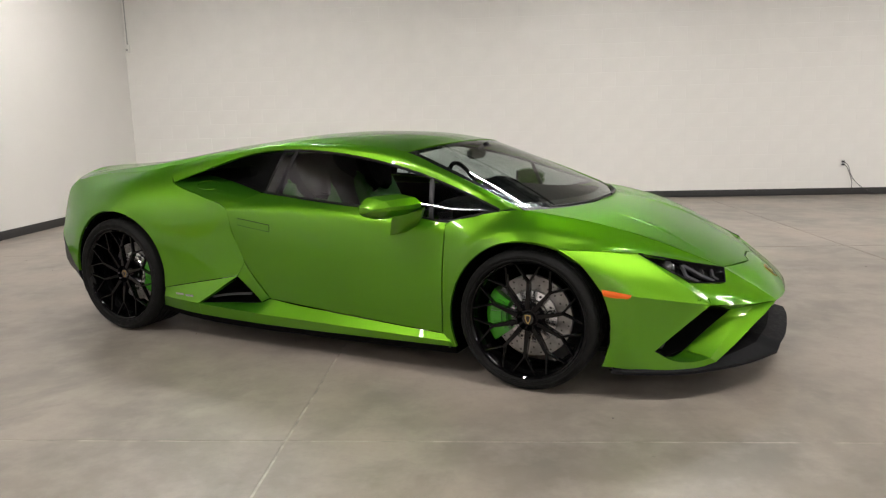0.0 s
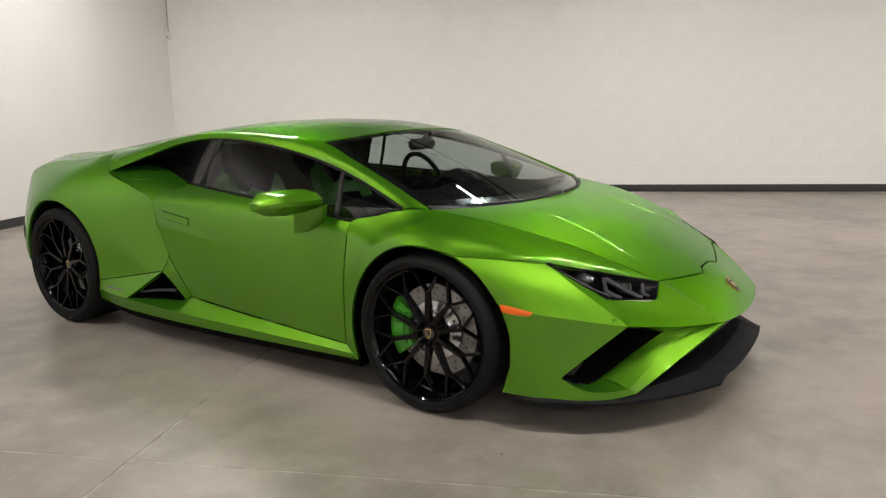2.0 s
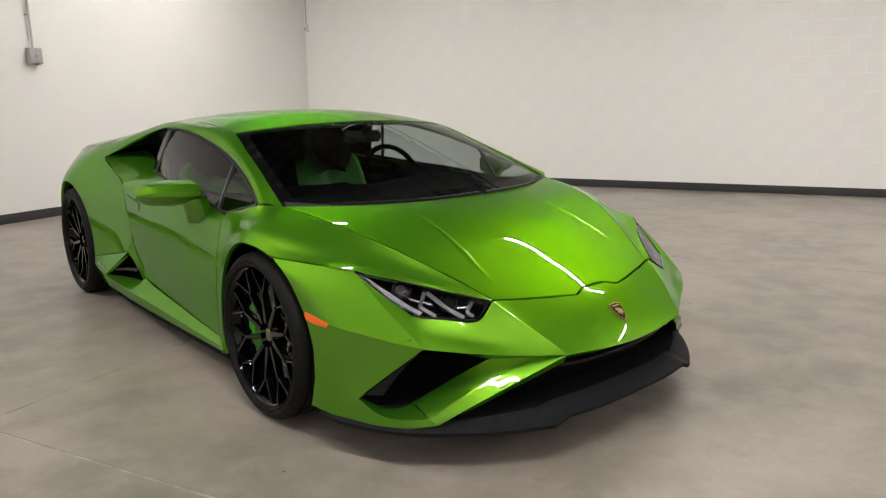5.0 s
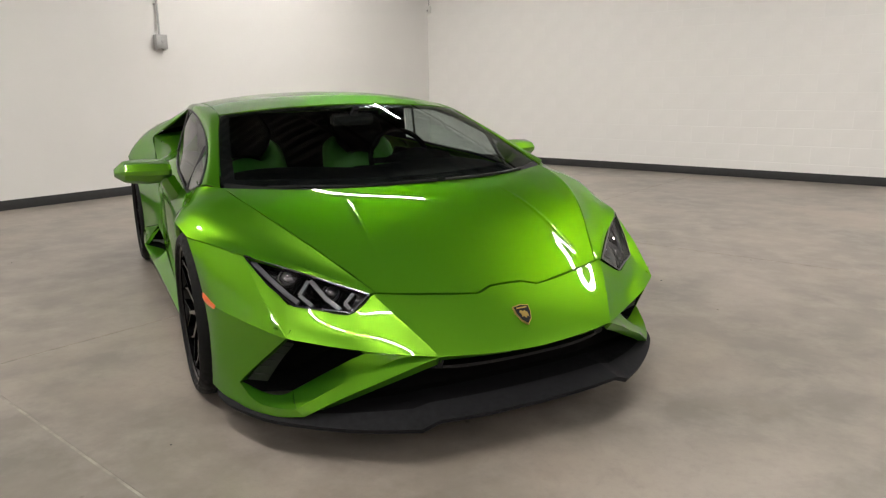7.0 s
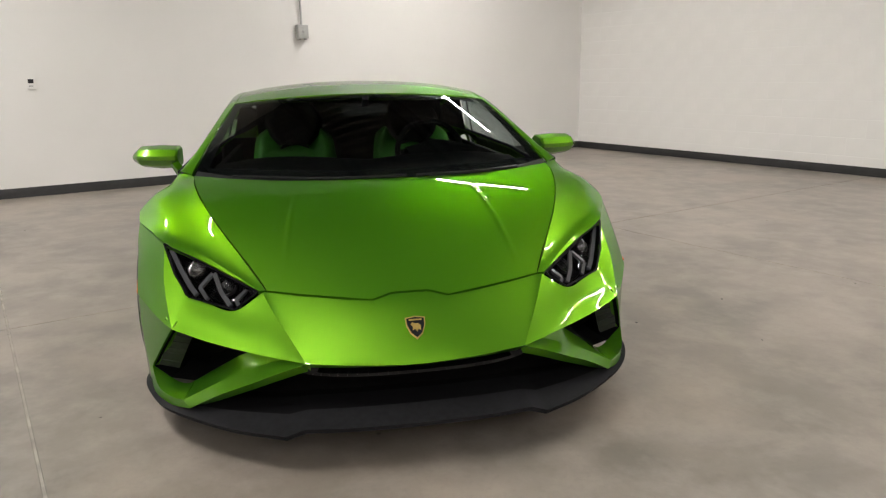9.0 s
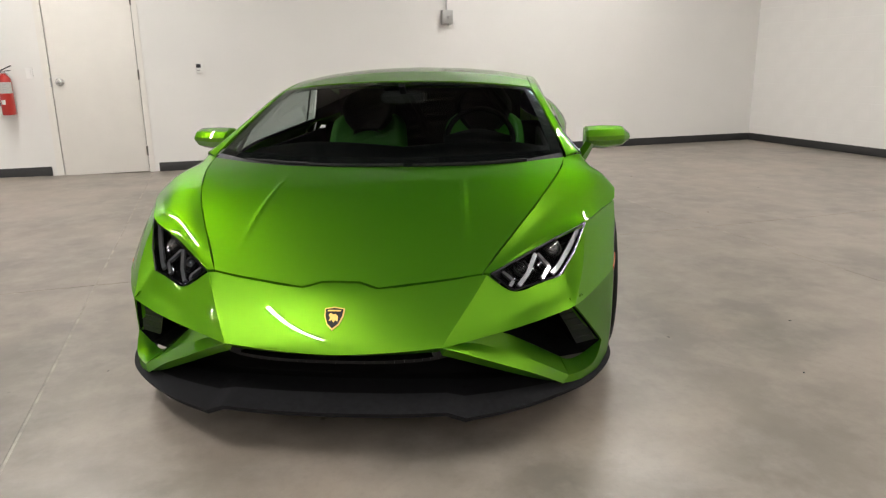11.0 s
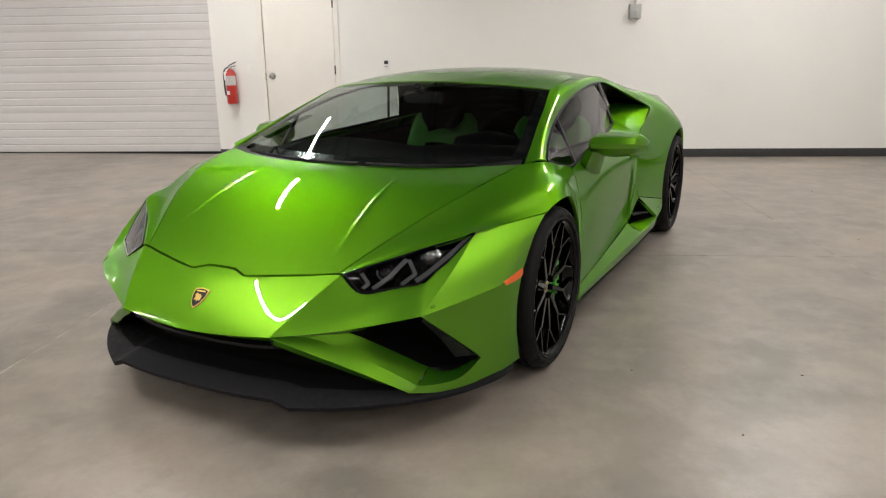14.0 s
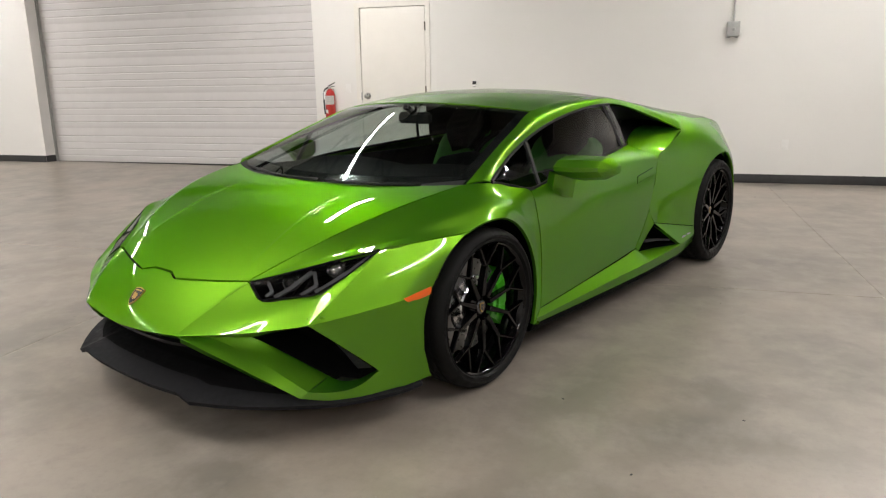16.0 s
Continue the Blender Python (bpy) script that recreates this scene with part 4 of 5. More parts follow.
shell("rear_deck", [loft([
    [(-0.476, 0, 1.145), (-0.800, 0, 1.105), (-1.150, 0, 1.050), (-1.500, 0, 1.002), (-1.850, 0, 0.972), (-2.060, 0, 0.968)],
    [(-0.476, 0.300, 1.135), (-0.800, 0.330, 1.096), (-1.150, 0.360, 1.040), (-1.500, 0.380, 0.994), (-1.850, 0.390, 0.966), (-2.045, 0.400, 0.962)],
    [(-0.476, 0.520, 1.115), (-0.780, 0.560, 1.072), (-1.090, 0.620, 1.022), (-1.420, 0.640, 0.984), (-1.760, 0.640, 0.948), (-2.010, 0.610, 0.905)],
    [(-0.476, 0.600, 1.101), (-0.760, 0.648, 1.052), (-1.010, 0.708, 1.000), (-1.250, 0.757, 0.964), (-1.570, 0.738, 0.948), (-1.850, 0.716, 0.907)]], 6, 6)], M_PAINT, car, both=True, centre=(-1, 0, -3))
shell("rear_bumper", [loft([
    [(-2.062, 0, 0.964), (-2.046, 0.400, 0.958), (-2.010, 0.612, 0.901), (-1.985, 0.703, 0.845)],
    [(-2.110, 0, 0.800), (-2.100, 0.400, 0.790), (-2.065, 0.640, 0.770), (-2.020, 0.720, 0.740)],
    [(-2.140, 0, 0.620), (-2.130, 0.400, 0.615), (-2.090, 0.660, 0.600), (-2.040, 0.738, 0.600)],
    [(-2.135, 0, 0.560), (-2.122, 0.400, 0.555), (-2.083, 0.675, 0.540), (-2.038, 0.757, 0.540)]], 5, 5)], M_PAINT, car, both=True)
shell("rear_diffuser", [loft([
    [(-2.135, 0, 0.556), (-2.122, 0.400, 0.551), (-2.083, 0.675, 0.536), (-2.041, 0.757, 0.536), (-1.900, 0.845, 0.470), (-1.745, 0.900, 0.380)],
    [(-2.150, 0, 0.360), (-2.135, 0.400, 0.350), (-2.080, 0.690, 0.350), (-2.000, 0.770, 0.345), (-1.860, 0.830, 0.310), (-1.730, 0.880, 0.260)],
    [(-1.950, 0, 0.170), (-1.940, 0.400, 0.170), (-1.900, 0.620, 0.200), (-1.850, 0.680, 0.230), (-1.780, 0.740, 0.240), (-1.720, 0.800, 0.230)]], 5, 4)], M_BLACK, car, both=True, label="black rear diffuser")

# ---- wheels: axle along y, outer face towards +y ----
def ring_slots(bm, r0, r1, n, y, size):
    for i in range(n):
        a = 2 * math.pi * i / n
        for k, r in enumerate(np.linspace(r0, r1, 3)):
            b = a + 0.09 * k
            c = Vector((r * math.cos(b), y, r * math.sin(b)))
            ring = [bm.verts.new(c + Vector((size * math.cos(t), 0, size * math.sin(t)))) for t in (2 * math.pi * j / 7 for j in range(7))]
            deep = [bm.verts.new(v.co - Vector((0, 0.004, 0))) for v in ring]
            bm.faces.new(ring)
            for j in range(7):
                bm.faces.new((ring[j], deep[j], deep[(j + 1) % 7], ring[(j + 1) % 7]))


def make_wheel(x, y, side, radius, width, rim, caliper_at, disc):
    hw = width / 2
    turn = Matrix.Translation((x, y * side, radius)) @ Matrix.Rotation(0 if side > 0 else math.pi, 4, "Z")
    # barrel and lip
    barrel = lathe([(rim - 0.004, hw - 0.013), (rim + 0.003, hw - 0.007), (rim + 0.006, hw - 0.010), (rim - 0.001, hw - 0.016), (rim - 0.008, hw - 0.030), (rim - 0.022, hw - 0.075),
                    (rim - 0.030, 0.0), (rim - 0.022, -hw + 0.03), (rim + 0.008, -hw + 0.004)], 64)
    wheel = part("wheel", barrel, M_RIM, car, "black ten-spoke forged wheel", 35, turn)
    # tyre with grooves
    r = radius
    prof = [(rim + 0.004, hw - 0.012), (rim + 0.010, hw - 0.002), (rim + 0.013, hw + 0.0035), (rim + 0.017, hw + 0.0035), (rim + 0.019, hw + 0.001), (rim + 0.028, hw + 0.004), (r - 0.032, hw + 0.005), (r - 0.0305, hw + 0.0036), (r - 0.028, hw + 0.0046), (r - 0.016, hw - 0.002), (r - 0.006, hw - 0.014), (r - 0.002, hw - 0.026)]
    lanes = (0.62, 0.30, 0.0, -0.30, -0.62)
    for g in lanes:
        c = g * hw
        prof += [(r, c + 0.006), (r - 0.007, c + 0.0045), (r - 0.007, c - 0.0045), (r, c - 0.006)]
    prof += [(r - 0.002, -hw + 0.026), (r - 0.016, -hw + 0.002), (rim + 0.030, -hw - 0.004), (rim + 0.004, -hw + 0.012)]
    tyre = lathe(prof, 96)
    # shoulder blocks
    for i in range(60):
        a = 2 * math.pi * i / 60
        m = Matrix.Rotation(-a, 4, "Y")
        bar_between(tyre, m @ Vector((r - 0.0055, hw - 0.044, 0.0)), m @ Vector((r - 0.0235, hw + 0.0005, 0.012)), 0.0035, 0.006, up=m @ Vector((1, 0, 0)))
    part("tyre", tyre, M_TYRE, wheel, "black low-profile tyre", 40)
    # ten spokes, each forked towards the rim
    for i in range(10):
        a0 = 2 * math.pi * (i + 0.5) / 10
        bm = bmesh.new()

        def at(rr, da, yy):
            return Vector((rr * math.cos(a0 + da), yy, rr * math.sin(a0 + da)))
        fork, end, face = 0.176, rim - 0.004, hw - 0.028
        skew = 0.05
        bar_between(bm, at(0.050, 0.0, face - 0.026), at(fork, skew, face - 0.010), 0.024, 0.036, up=(0, 1, 0), w2=0.0155, h2=0.028)
        bar_between(bm, at(fork - 0.004, skew, face - 0.012), at(end, skew - 0.235, face + 0.002), 0.0115, 0.024, up=(0, 1, 0), w2=0.0095, h2=0.020)
        bar_between(bm, at(fork - 0.004, skew, face - 0.012), at(end, skew + 0.205, face + 0.002), 0.0115, 0.024, up=(0, 1, 0), w2=0.0095, h2=0.020)
        bmesh.ops.bevel(bm, geom=list(bm.edges), offset=0.0022, segments=1, affect="EDGES")
        part("spoke", bm, M_RIM, wheel, smooth=30)
    hub = lathe([(0.0, face_y(hw, -0.022)), (0.030, face_y(hw, -0.022)), (0.034, face_y(hw, -0.028)), (0.062, face_y(hw, -0.034)), (0.070, face_y(hw, -0.060)), (0.070, -0.02)], 40)
    for i in range(5):
        a = 2 * math.pi * (i + 0.3) / 5
        add_nut(hub, 0.050 * math.cos(a), 0.050 * math.sin(a), face_y(hw, -0.030))
    part("hub", hub, M_RIM, wheel, smooth=35)
    cap = lathe([(0.0, face_y(hw, -0.019)), (0.026, face_y(hw, -0.0195)), (0.029, face_y(hw, -0.023))], 32)
    part("centre_cap", cap, M_GLOSS, wheel, "black cap with a gold shield", 35)
    bm = bmesh.new()
    shield(bm, 0.019, face_y(hw, -0.0185), 0.0012, 0.72)
    part("cap_shield", bm, M_GOLD, wheel, "small gold shield emblem")
    bm = bmesh.new()
    shield(bm, 0.0145, face_y(hw, -0.0185), 0.0020, 0.72)
    part("shield_field", bm, M_GLOSS, wheel)
    # brake disc and caliper
    d = lathe([(0.075, 0.014), (disc, 0.014), (disc, -0.014), (0.075, -0.014)], 64)
    part("brake_disc", d, M_STEEL, wheel, "drilled steel brake disc", 35)
    # dark discs laid on the steel give the drilled holes their shade by colour
    h = bmesh.new()
    ring_slots(h, 0.125, disc - 0.014, 22, 0.0146, 0.0042)
    part("drill_hole_shade", h, M_DARK, wheel)["kind"] = "stuff"
    part("disc_bell", lathe([(0.0, 0.036), (0.080, 0.036), (0.086, 0.030), (0.122, 0.0235), (0.127, 0.0150)], 48), M_CHROME, wheel, "bright disc carrier", 30)
    bolts = bmesh.new()
    for i in range(10):
        a = 2 * math.pi * (i + 0.2) / 10
        bmesh.ops.create_cone(bolts, cap_ends=True, segments=8, radius1=0.0062, radius2=0.0062, depth=0.006, matrix=Matrix.Translation((0.106 * math.cos(a), 0.0270, 0.106 * math.sin(a))) @ Matrix.Rotation(radians(90), 4, "X"))
    part("carrier_bolts", bolts, M_DARK, wheel)["kind"] = "stuff"
    a0, a1 = radians(caliper_at - 36), radians(caliper_at + 36)
    c = lathe([(0.118, 0.020), (0.118, 0.050), (0.150, 0.058), (0.190, 0.056), (disc + 0.022, 0.046), (disc + 0.024, -0.02), (disc + 0.010, -0.03), (disc + 0.006, 0.018), (0.118, 0.020)], 20, a0, a1)
    bmesh.ops.holes_fill(c, edges=[e for e in c.edges if e.is_boundary])
    for f in (-0.34, 0.0, 0.34):
        a = (a0 + a1) / 2 + f
        m = Matrix.Translation((0.160 * math.cos(a), 0.056, 0.160 * math.sin(a))) @ Matrix.Rotation(-a, 4, "Y")
        add_box(c, (-0.026, -0.004, -0.022), (0.026, 0.010, 0.022), m)
    part("brake_caliper", c, M_CALIPER, wheel, "bright green brake caliper", 30)
    return wheel


def face_y(hw, d):
    return hw - 0.028 + d


def add_nut(bm, x, z, y):
    top = [bm.verts.new((x + 0.0095 * math.cos(t), y + 0.004, z + 0.0095 * math.sin(t))) for t in (math.pi / 3 * k for k in range(6))]
    low = [bm.verts.new((v.co.x, y - 0.012, v.co.z)) for v in top]
    bm.faces.new(top)
    for k in range(6):
        bm.faces.new((top[k], low[k], low[(k + 1) % 6], top[(k + 1) % 6]))


def shield(bm, half, y, thick, narrow=0.85):
    """A small shield outline, pointing down, facing +y."""
    shape = [(-1.0 * narrow, 0.92), (0.0, 1.08), (1.0 * narrow, 0.92), (0.96 * narrow, 0.2), (0.62 * narrow, -0.62), (0.0, -1.15), (-0.62 * narrow, -0.62), (-0.96 * narrow, 0.2)]
    front = [bm.verts.new((a * half, y + thick, b * half)) for a, b in shape]
    back = [bm.verts.new((a * half, y, b * half)) for a, b in shape]
    bm.faces.new(front)
    n = len(shape)
    for i in range(n):
        bm.faces.new((front[i], back[i], back[(i + 1) % n], front[(i + 1) % n]))


for side in (1, -1):
    make_wheel(FX, 0.826, side, 0.3275, 0.245, 0.267, 180 if side > 0 else 0, 0.190)
    make_wheel(RX, 0.796, side, 0.3455, 0.305, 0.272, 0 if side > 0 else 180, 0.178)
    for x, z, r in ((FX, 0.328, 0.405), (RX, 0.345, 0.415)):
        liner = lathe([(r - 0.03, 0.910), (r, 0.89), (r, 0.50), (0.0, 0.50)], 40, radians(-20), radians(200))
        part("wheel_arch_liner", liner, M_VOID, car, "black wheel arch liner", 35,
             Matrix.Translation((x, 0, z)) @ Matrix.Diagonal((1, side, 1, 1)))

# ---- front end: splitter, mouth, vents, headlamps, small fittings ----
def run(*pieces):
    """Smooth runs of points joined at corners, six steps a stretch."""
    out = []
    for piece in pieces:
        line = [tuple(p) for p in spline(piece, 6)]
        out += line if not out else line[1:]
    return out


lip_edge = run([(1.700, 0.918, 0.144), (1.780, 0.912, 0.145), (1.870, 0.887, 0.147), (2.010, 0.815, 0.147), (2.128, 0.706, 0.148), (2.245, 0.560, 0.149), (2.340, 0.408, 0.157)],
               [(2.340, 0.408, 0.157), (2.349, 0.350, 0.179)], [(2.349, 0.350, 0.179), (2.366, 0.200, 0.177), (2.371, 0.0, 0.176)])
lip_root = run([(1.700, 0.890, 0.158), (1.760, 0.880, 0.162), (1.840, 0.850, 0.166), (1.960, 0.770, 0.172), (2.060, 0.660, 0.182), (2.130, 0.520, 0.196), (2.180, 0.390, 0.206)],
               [(2.180, 0.390, 0.206), (2.195, 0.335, 0.216)], [(2.195, 0.335, 0.216), (2.215, 0.190, 0.220), (2.220, 0.0, 0.220)])
lip_in = lip_root
lip_root = [mix(a, b, 0.42) for a, b in zip(lip_in, lip_edge)]
lip_under = [(p[0] - 0.006, p[1] - 0.004 * (p[1] > 0), p[2] - 0.016) for p in lip_edge]
lip_back = [(p[0] - 0.05 * (k > 1), p[1] * 0.97, 0.130) for k, p in enumerate(lip_root)]
shell("front_splitter", [loft([lip_root, lip_edge, lip_under, lip_back], 1, 4, crease=(1, 2), straight=True)], M_SPLIT, car, both=True, depth=0, gap=0, smooth=24,
      label="matt black front splitter with stepped lip")

# inner part of the splitter, coloured darker for the shade under the nose
shell("splitter_well_shade", [loft([[(p[0] - 0.01, p[1], p[2] - 0.002) for p in lip_in], lip_root], 1, 3, straight=True)], M_WELL, car, both=True, depth=0, gap=0, smooth=40, label="black well behind the splitter lip, coloured darker for its shade")
mouth_top = [(2.070, 0.700, 0.176), (2.146, 0.596, 0.245), (2.196, 0.500, 0.293), (2.250, 0.408, 0.342), (2.298, 0.326, 0.382), (2.336, 0.220, 0.373), (2.345, 0.110, 0.367), (2.347, 0.0, 0.364)]
mouth_in = [(2.030, 0.690, 0.180), (2.090, 0.590, 0.228), (2.120, 0.500, 0.266), (2.150, 0.410, 0.300), (2.180, 0.330, 0.318), (2.200, 0.220, 0.312), (2.205, 0.110, 0.308), (2.206, 0.0, 0.306)]
mouth_low = [(2.000, 0.690, 0.175), (2.050, 0.590, 0.190), (2.090, 0.500, 0.200), (2.120, 0.410, 0.210), (2.150, 0.330, 0.216), (2.170, 0.220, 0.220), (2.175, 0.110, 0.221), (2.176, 0.0, 0.221)]
mouth_floor = [(2.070, 0.690, 0.164), (2.125, 0.590, 0.174), (2.168, 0.500, 0.184), (2.203, 0.410, 0.194), (2.227, 0.330, 0.202), (2.242, 0.220, 0.205), (2.248, 0.110, 0.206), (2.250, 0.0, 0.206)]
mouth = shell("grille_mouth", [loft([mouth_top, mouth_in, mouth_low, mouth_floor], 5, 4)], M_VOID, car, both=True, depth=0, gap=0, label="black lower grille mouth")
bm = bmesh.new()
for s in (1, -1):
    line = spline([(2.262, 0.0, 0.306), (2.260, 0.12 * s, 0.307), (2.248, 0.24 * s, 0.310), (2.225, 0.33 * s, 0.318), (2.19, 0.38 * s, 0.33)], 4)
    for a, b in zip(line[:-1], line[1:]):
        bar_between(bm, a, b, 0.05, 0.010)
part("grille_bar", bm, M_BLACK, mouth, "gloss black cross bar", 30)
for s in (1, -1):
    bm = bmesh.new()
    bmesh.ops.create_cone(bm, cap_ends=True, segments=20, radius1=0.022, radius2=0.019, depth=0.03, matrix=pose(2.262, 0.318 * s, 0.343, 0, 90, 0))
    part("parking_sensor", bm, M_BLACK, mouth, smooth=30)

HL_TOP = [(1.778, 0.801, 0.642), (1.880, 0.687, 0.607), (1.990, 0.576, 0.571), (2.096, 0.474, 0.540)]
HL_LOW = [(1.778, 0.801, 0.642), (1.900, 0.755, 0.562), (2.000, 0.700, 0.508), (2.110, 0.546, 0.490)]


def lamp_point(s, t, side, sink=0.0):
    """A place in the headlamp: s from the rear tip to the nose, t from its top edge down, sunk below the cover."""
    k = min(max(s, 0.0), 0.9999) * 3
    i, f = int(k), k - int(k)
    a = Vector(HL_TOP[i]).lerp(Vector(HL_TOP[i + 1]), f)
    b = Vector(HL_LOW[i]).lerp(Vector(HL_LOW[i + 1]), f)
    p = a.lerp(b, t) - Vector((0.62, 0.42, 0.66)) * sink
    return Vector((p.x, p.y * side, p.z))


def headlamp(side):
    bm = bmesh.new()
    n, m = 12, 6
    vs = [[bm.verts.new(lamp_point(i / n, j / m, side, 0.004 + 0.042 * math.sin(math.pi * min(1, max(0, j / m))) ** 0.4 * math.sin(math.pi * min(1, 0.06 + 0.94 * i / n)) ** 0.4)) for j in range(m + 1)] for i in range(n + 1)]
    for i in range(n):
        for j in range(m):
            bm.faces.new((vs[i][j], vs[i + 1][j], vs[i + 1][j + 1], vs[i][j + 1]))
    bmesh.ops.remove_doubles(bm, verts=bm.verts, dist=0.0005)
    lamp = part("headlamp", bm, M_RIM, car, "black headlamp with forked light guides", 40)
    bm = bmesh.new()
    vs = [[bm.verts.new(lamp_point(i / n, j / m, side, -0.001)) for j in range(m + 1)] for i in range(n + 1)]
    for i in range(n):
        for j in range(m):
            bm.faces.new((vs[i][j], vs[i + 1][j], vs[i + 1][j + 1], vs[i][j + 1]))
    bmesh.ops.remove_doubles(bm, verts=bm.verts, dist=0.0005)
    part("lamp_cover", bm, M_GLASS_L, lamp, "clear cover", 40)
    rim = [lamp_point(k / 12, 0.012, side, 0.0) for k in range(13)] + [lamp_point(0.9999, t, side, 0.0) for t in (0.5, 1.0)] + [lamp_point(k / 12, 0.988, side, 0.0) for k in range(11, 0, -1)]
    bm = bmesh.new()
    for a, b in zip(rim, rim[1:] + rim[:1]):
        bar_between(bm, a, b, 0.006, 0.005, up=(0.62, 0.42 * side, 0.66))
    part("lamp_rim", bm, M_GLOSS, lamp, "gloss black rim")
    guides = (((0.06, 0.32), (0.27, 0.74), (0.52, 0.84), (0.64, 0.84)), ((0.53, 0.14), (0.59, 0.66), (0.74, 0.84)), ((0.54, 0.10), (0.76, 0.50), (0.91, 0.82)), ((0.88, 0.06), (0.90, 0.56), (0.97, 0.76)))
    for g, w in zip(guides, (0.016, 0.013, 0.015, 0.012)):
        bm = bmesh.new()
        pts = [lamp_point(s, t, side, 0.020) for s, t in g]
        for a, b in zip(pts[:-1], pts[1:]):
            bar_between(bm, a, b, w, 0.010, up=(0.62, 0.42 * side, 0.66))
        part("light_guide", bm, M_LED, lamp, "pale forked light guide", 30)
    for s, t, r, mat in ((0.37, 0.25, 0.027, M_LENS), (0.73, 0.24, 0.024, M_GLOSS)):
        bm = bmesh.new()
        bmesh.ops.create_uvsphere(bm, u_segments=20, v_segments=12, radius=r, matrix=Matrix.Translation(lamp_point(s, t, side, 0.036)))
        part("projector", bm, mat, lamp, "round projector lens", 60)
        bm = lathe([(r + 0.002, 0.0), (r + 0.006, 0.002), (r + 0.007, -0.012)], 24)
        c = lamp_point(s, t, side, 0.024)
        bm.transform(look(c, c + Vector((0.62, 0.42 * side, 0.66))) @ pose(0, 0, 0, -90, 0, 0))
        part("projector_ring", bm, M_CHROME if mat is M_LENS else M_DARK, lamp, smooth=40)
    return lamp


for side in (1, -1):
    headlamp(side)
    # side vent: dark duct with a ribbed insert
    loop = [(2.070, 0.744, 0.426), (1.972, 0.804, 0.330), (1.872, 0.858, 0.234), (1.900, 0.800, 0.196), (1.965, 0.712, 0.205), (2.055, 0.605, 0.290), (2.139, 0.514, 0.358), (2.105, 0.625, 0.395), (2.070, 0.744, 0.426)]
    c = (1.99, 0.690, 0.310)
    deep = [mix(p, c, 0.12, -0.035, -0.012, 0.0) for p in loop]
    deeper = [mix(p, c, 0.30, -0.120, -0.030, 0.0) for p in loop]
    end = [mix(p, c, 0.98, -0.130, -0.030, 0.0) for p in loop]
    vent = shell("side_vent", [loft([loop, deep, deeper, end], 4, 2, straight=True)], M_VOID, car, side, depth=0, gap=0, label="black corner air vent")
    insert = [[(2.030, 0.745, 0.405), (1.955, 0.795, 0.330), (1.880, 0.840, 0.240)], [(1.985, 0.700, 0.375), (1.930, 0.735, 0.305), (1.885, 0.775, 0.222)]]
    shell("vent_insert", [loft(insert, 5, 5)], M_INSERT, vent, side, depth=0.012, gap=0)
    bm = bmesh.new()
    for k in range(5):
        f = 0.12 + 0.19 * k
        a = spline(insert[0], 10)[int(f * 20)]
        b = spline(insert[1], 10)[int(f * 20)]
        bar_between(bm, (a[0], a[1] * side, a[2] + 0.002), (b[0] - 0.002, b[1] * side, b[2] + 0.002), 0.007, 0.005, up=(1, 0, 0.3))
    part("vent_rib", bm, M_INSERT, vent, smooth=30)
    # amber side marker
    shell("side_marker", [loft([
        [(1.652, 0.9290, 0.500), (1.700, 0.9225, 0.494), (1.775, 0.9090, 0.481)],
        [(1.655, 0.9315, 0.486), (1.700, 0.9245, 0.480), (1.770, 0.9120, 0.472)],
        [(1.660, 0.9290, 0.472), (1.700, 0.9225, 0.466), (1.758, 0.9125, 0.464)]], 5, 3)], M_AMBER, car, side, depth=0.008, gap=0, label="amber side marker lamp")
    bm = lathe([(0.0, 0.002), (0.0065, 0.002), (0.0075, -0.001), (0.0085, -0.001), (0.0095, 0.0015), (0.0105, -0.001)], 20)
    bm.transform(pose(2.031, 0.7690 * side, 0.448, 0, 0, -38 if side > 0 else 180 + 38))
    part("parking_sensor", bm, M_PAINT, car, smooth=30)

# nose emblem: plain gold-edged shield
below, above = Vector(columns[0][14]), Vector(columns[0][12])
seat_at, fall = Vector(columns[0][13]), math.atan2(below.x - above.x, above.z - below.z)
emblem = Matrix.Translation(seat_at) @ Matrix.Rotation(radians(-90), 4, "Z") @ Matrix.Rotation(fall, 4, "X")
bm = bmesh.new()
shield(bm, 0.036, 0.0, 0.005, 0.86)
badge = part("emblem", bm, M_GOLD, car, "small gold-edged black shield emblem", matrix=emblem)
bm = bmesh.new()
shield(bm, 0.0315, 0.0, 0.0062, 0.86)
part("emblem_field", bm, M_BLACK, badge)
bm = bmesh.new()
shape = [(-0.014, 0.004), (-0.006, 0.012), (0.002, 0.010), (0.010, 0.016), (0.016, 0.008), (0.010, 0.000), (0.012, -0.012), (0.004, -0.008), (-0.002, -0.018), (-0.006, -0.008), (-0.014, -0.014)]
f = [bm.verts.new((a, 0.0075, b)) for a, b in shape]
g = [bm.verts.new((a, 0.0058, b)) for a, b in shape]
bm.faces.new(f)
for i in range(len(shape)):
    bm.faces.new((f[i], g[i], g[(i + 1) % len(shape)], f[(i + 1) % len(shape)]))
add_box(bm, (-0.020, 0.0056, 0.0215), (0.020, 0.0070, 0.0265))
part("emblem_figure", bm, M_GOLD, badge)

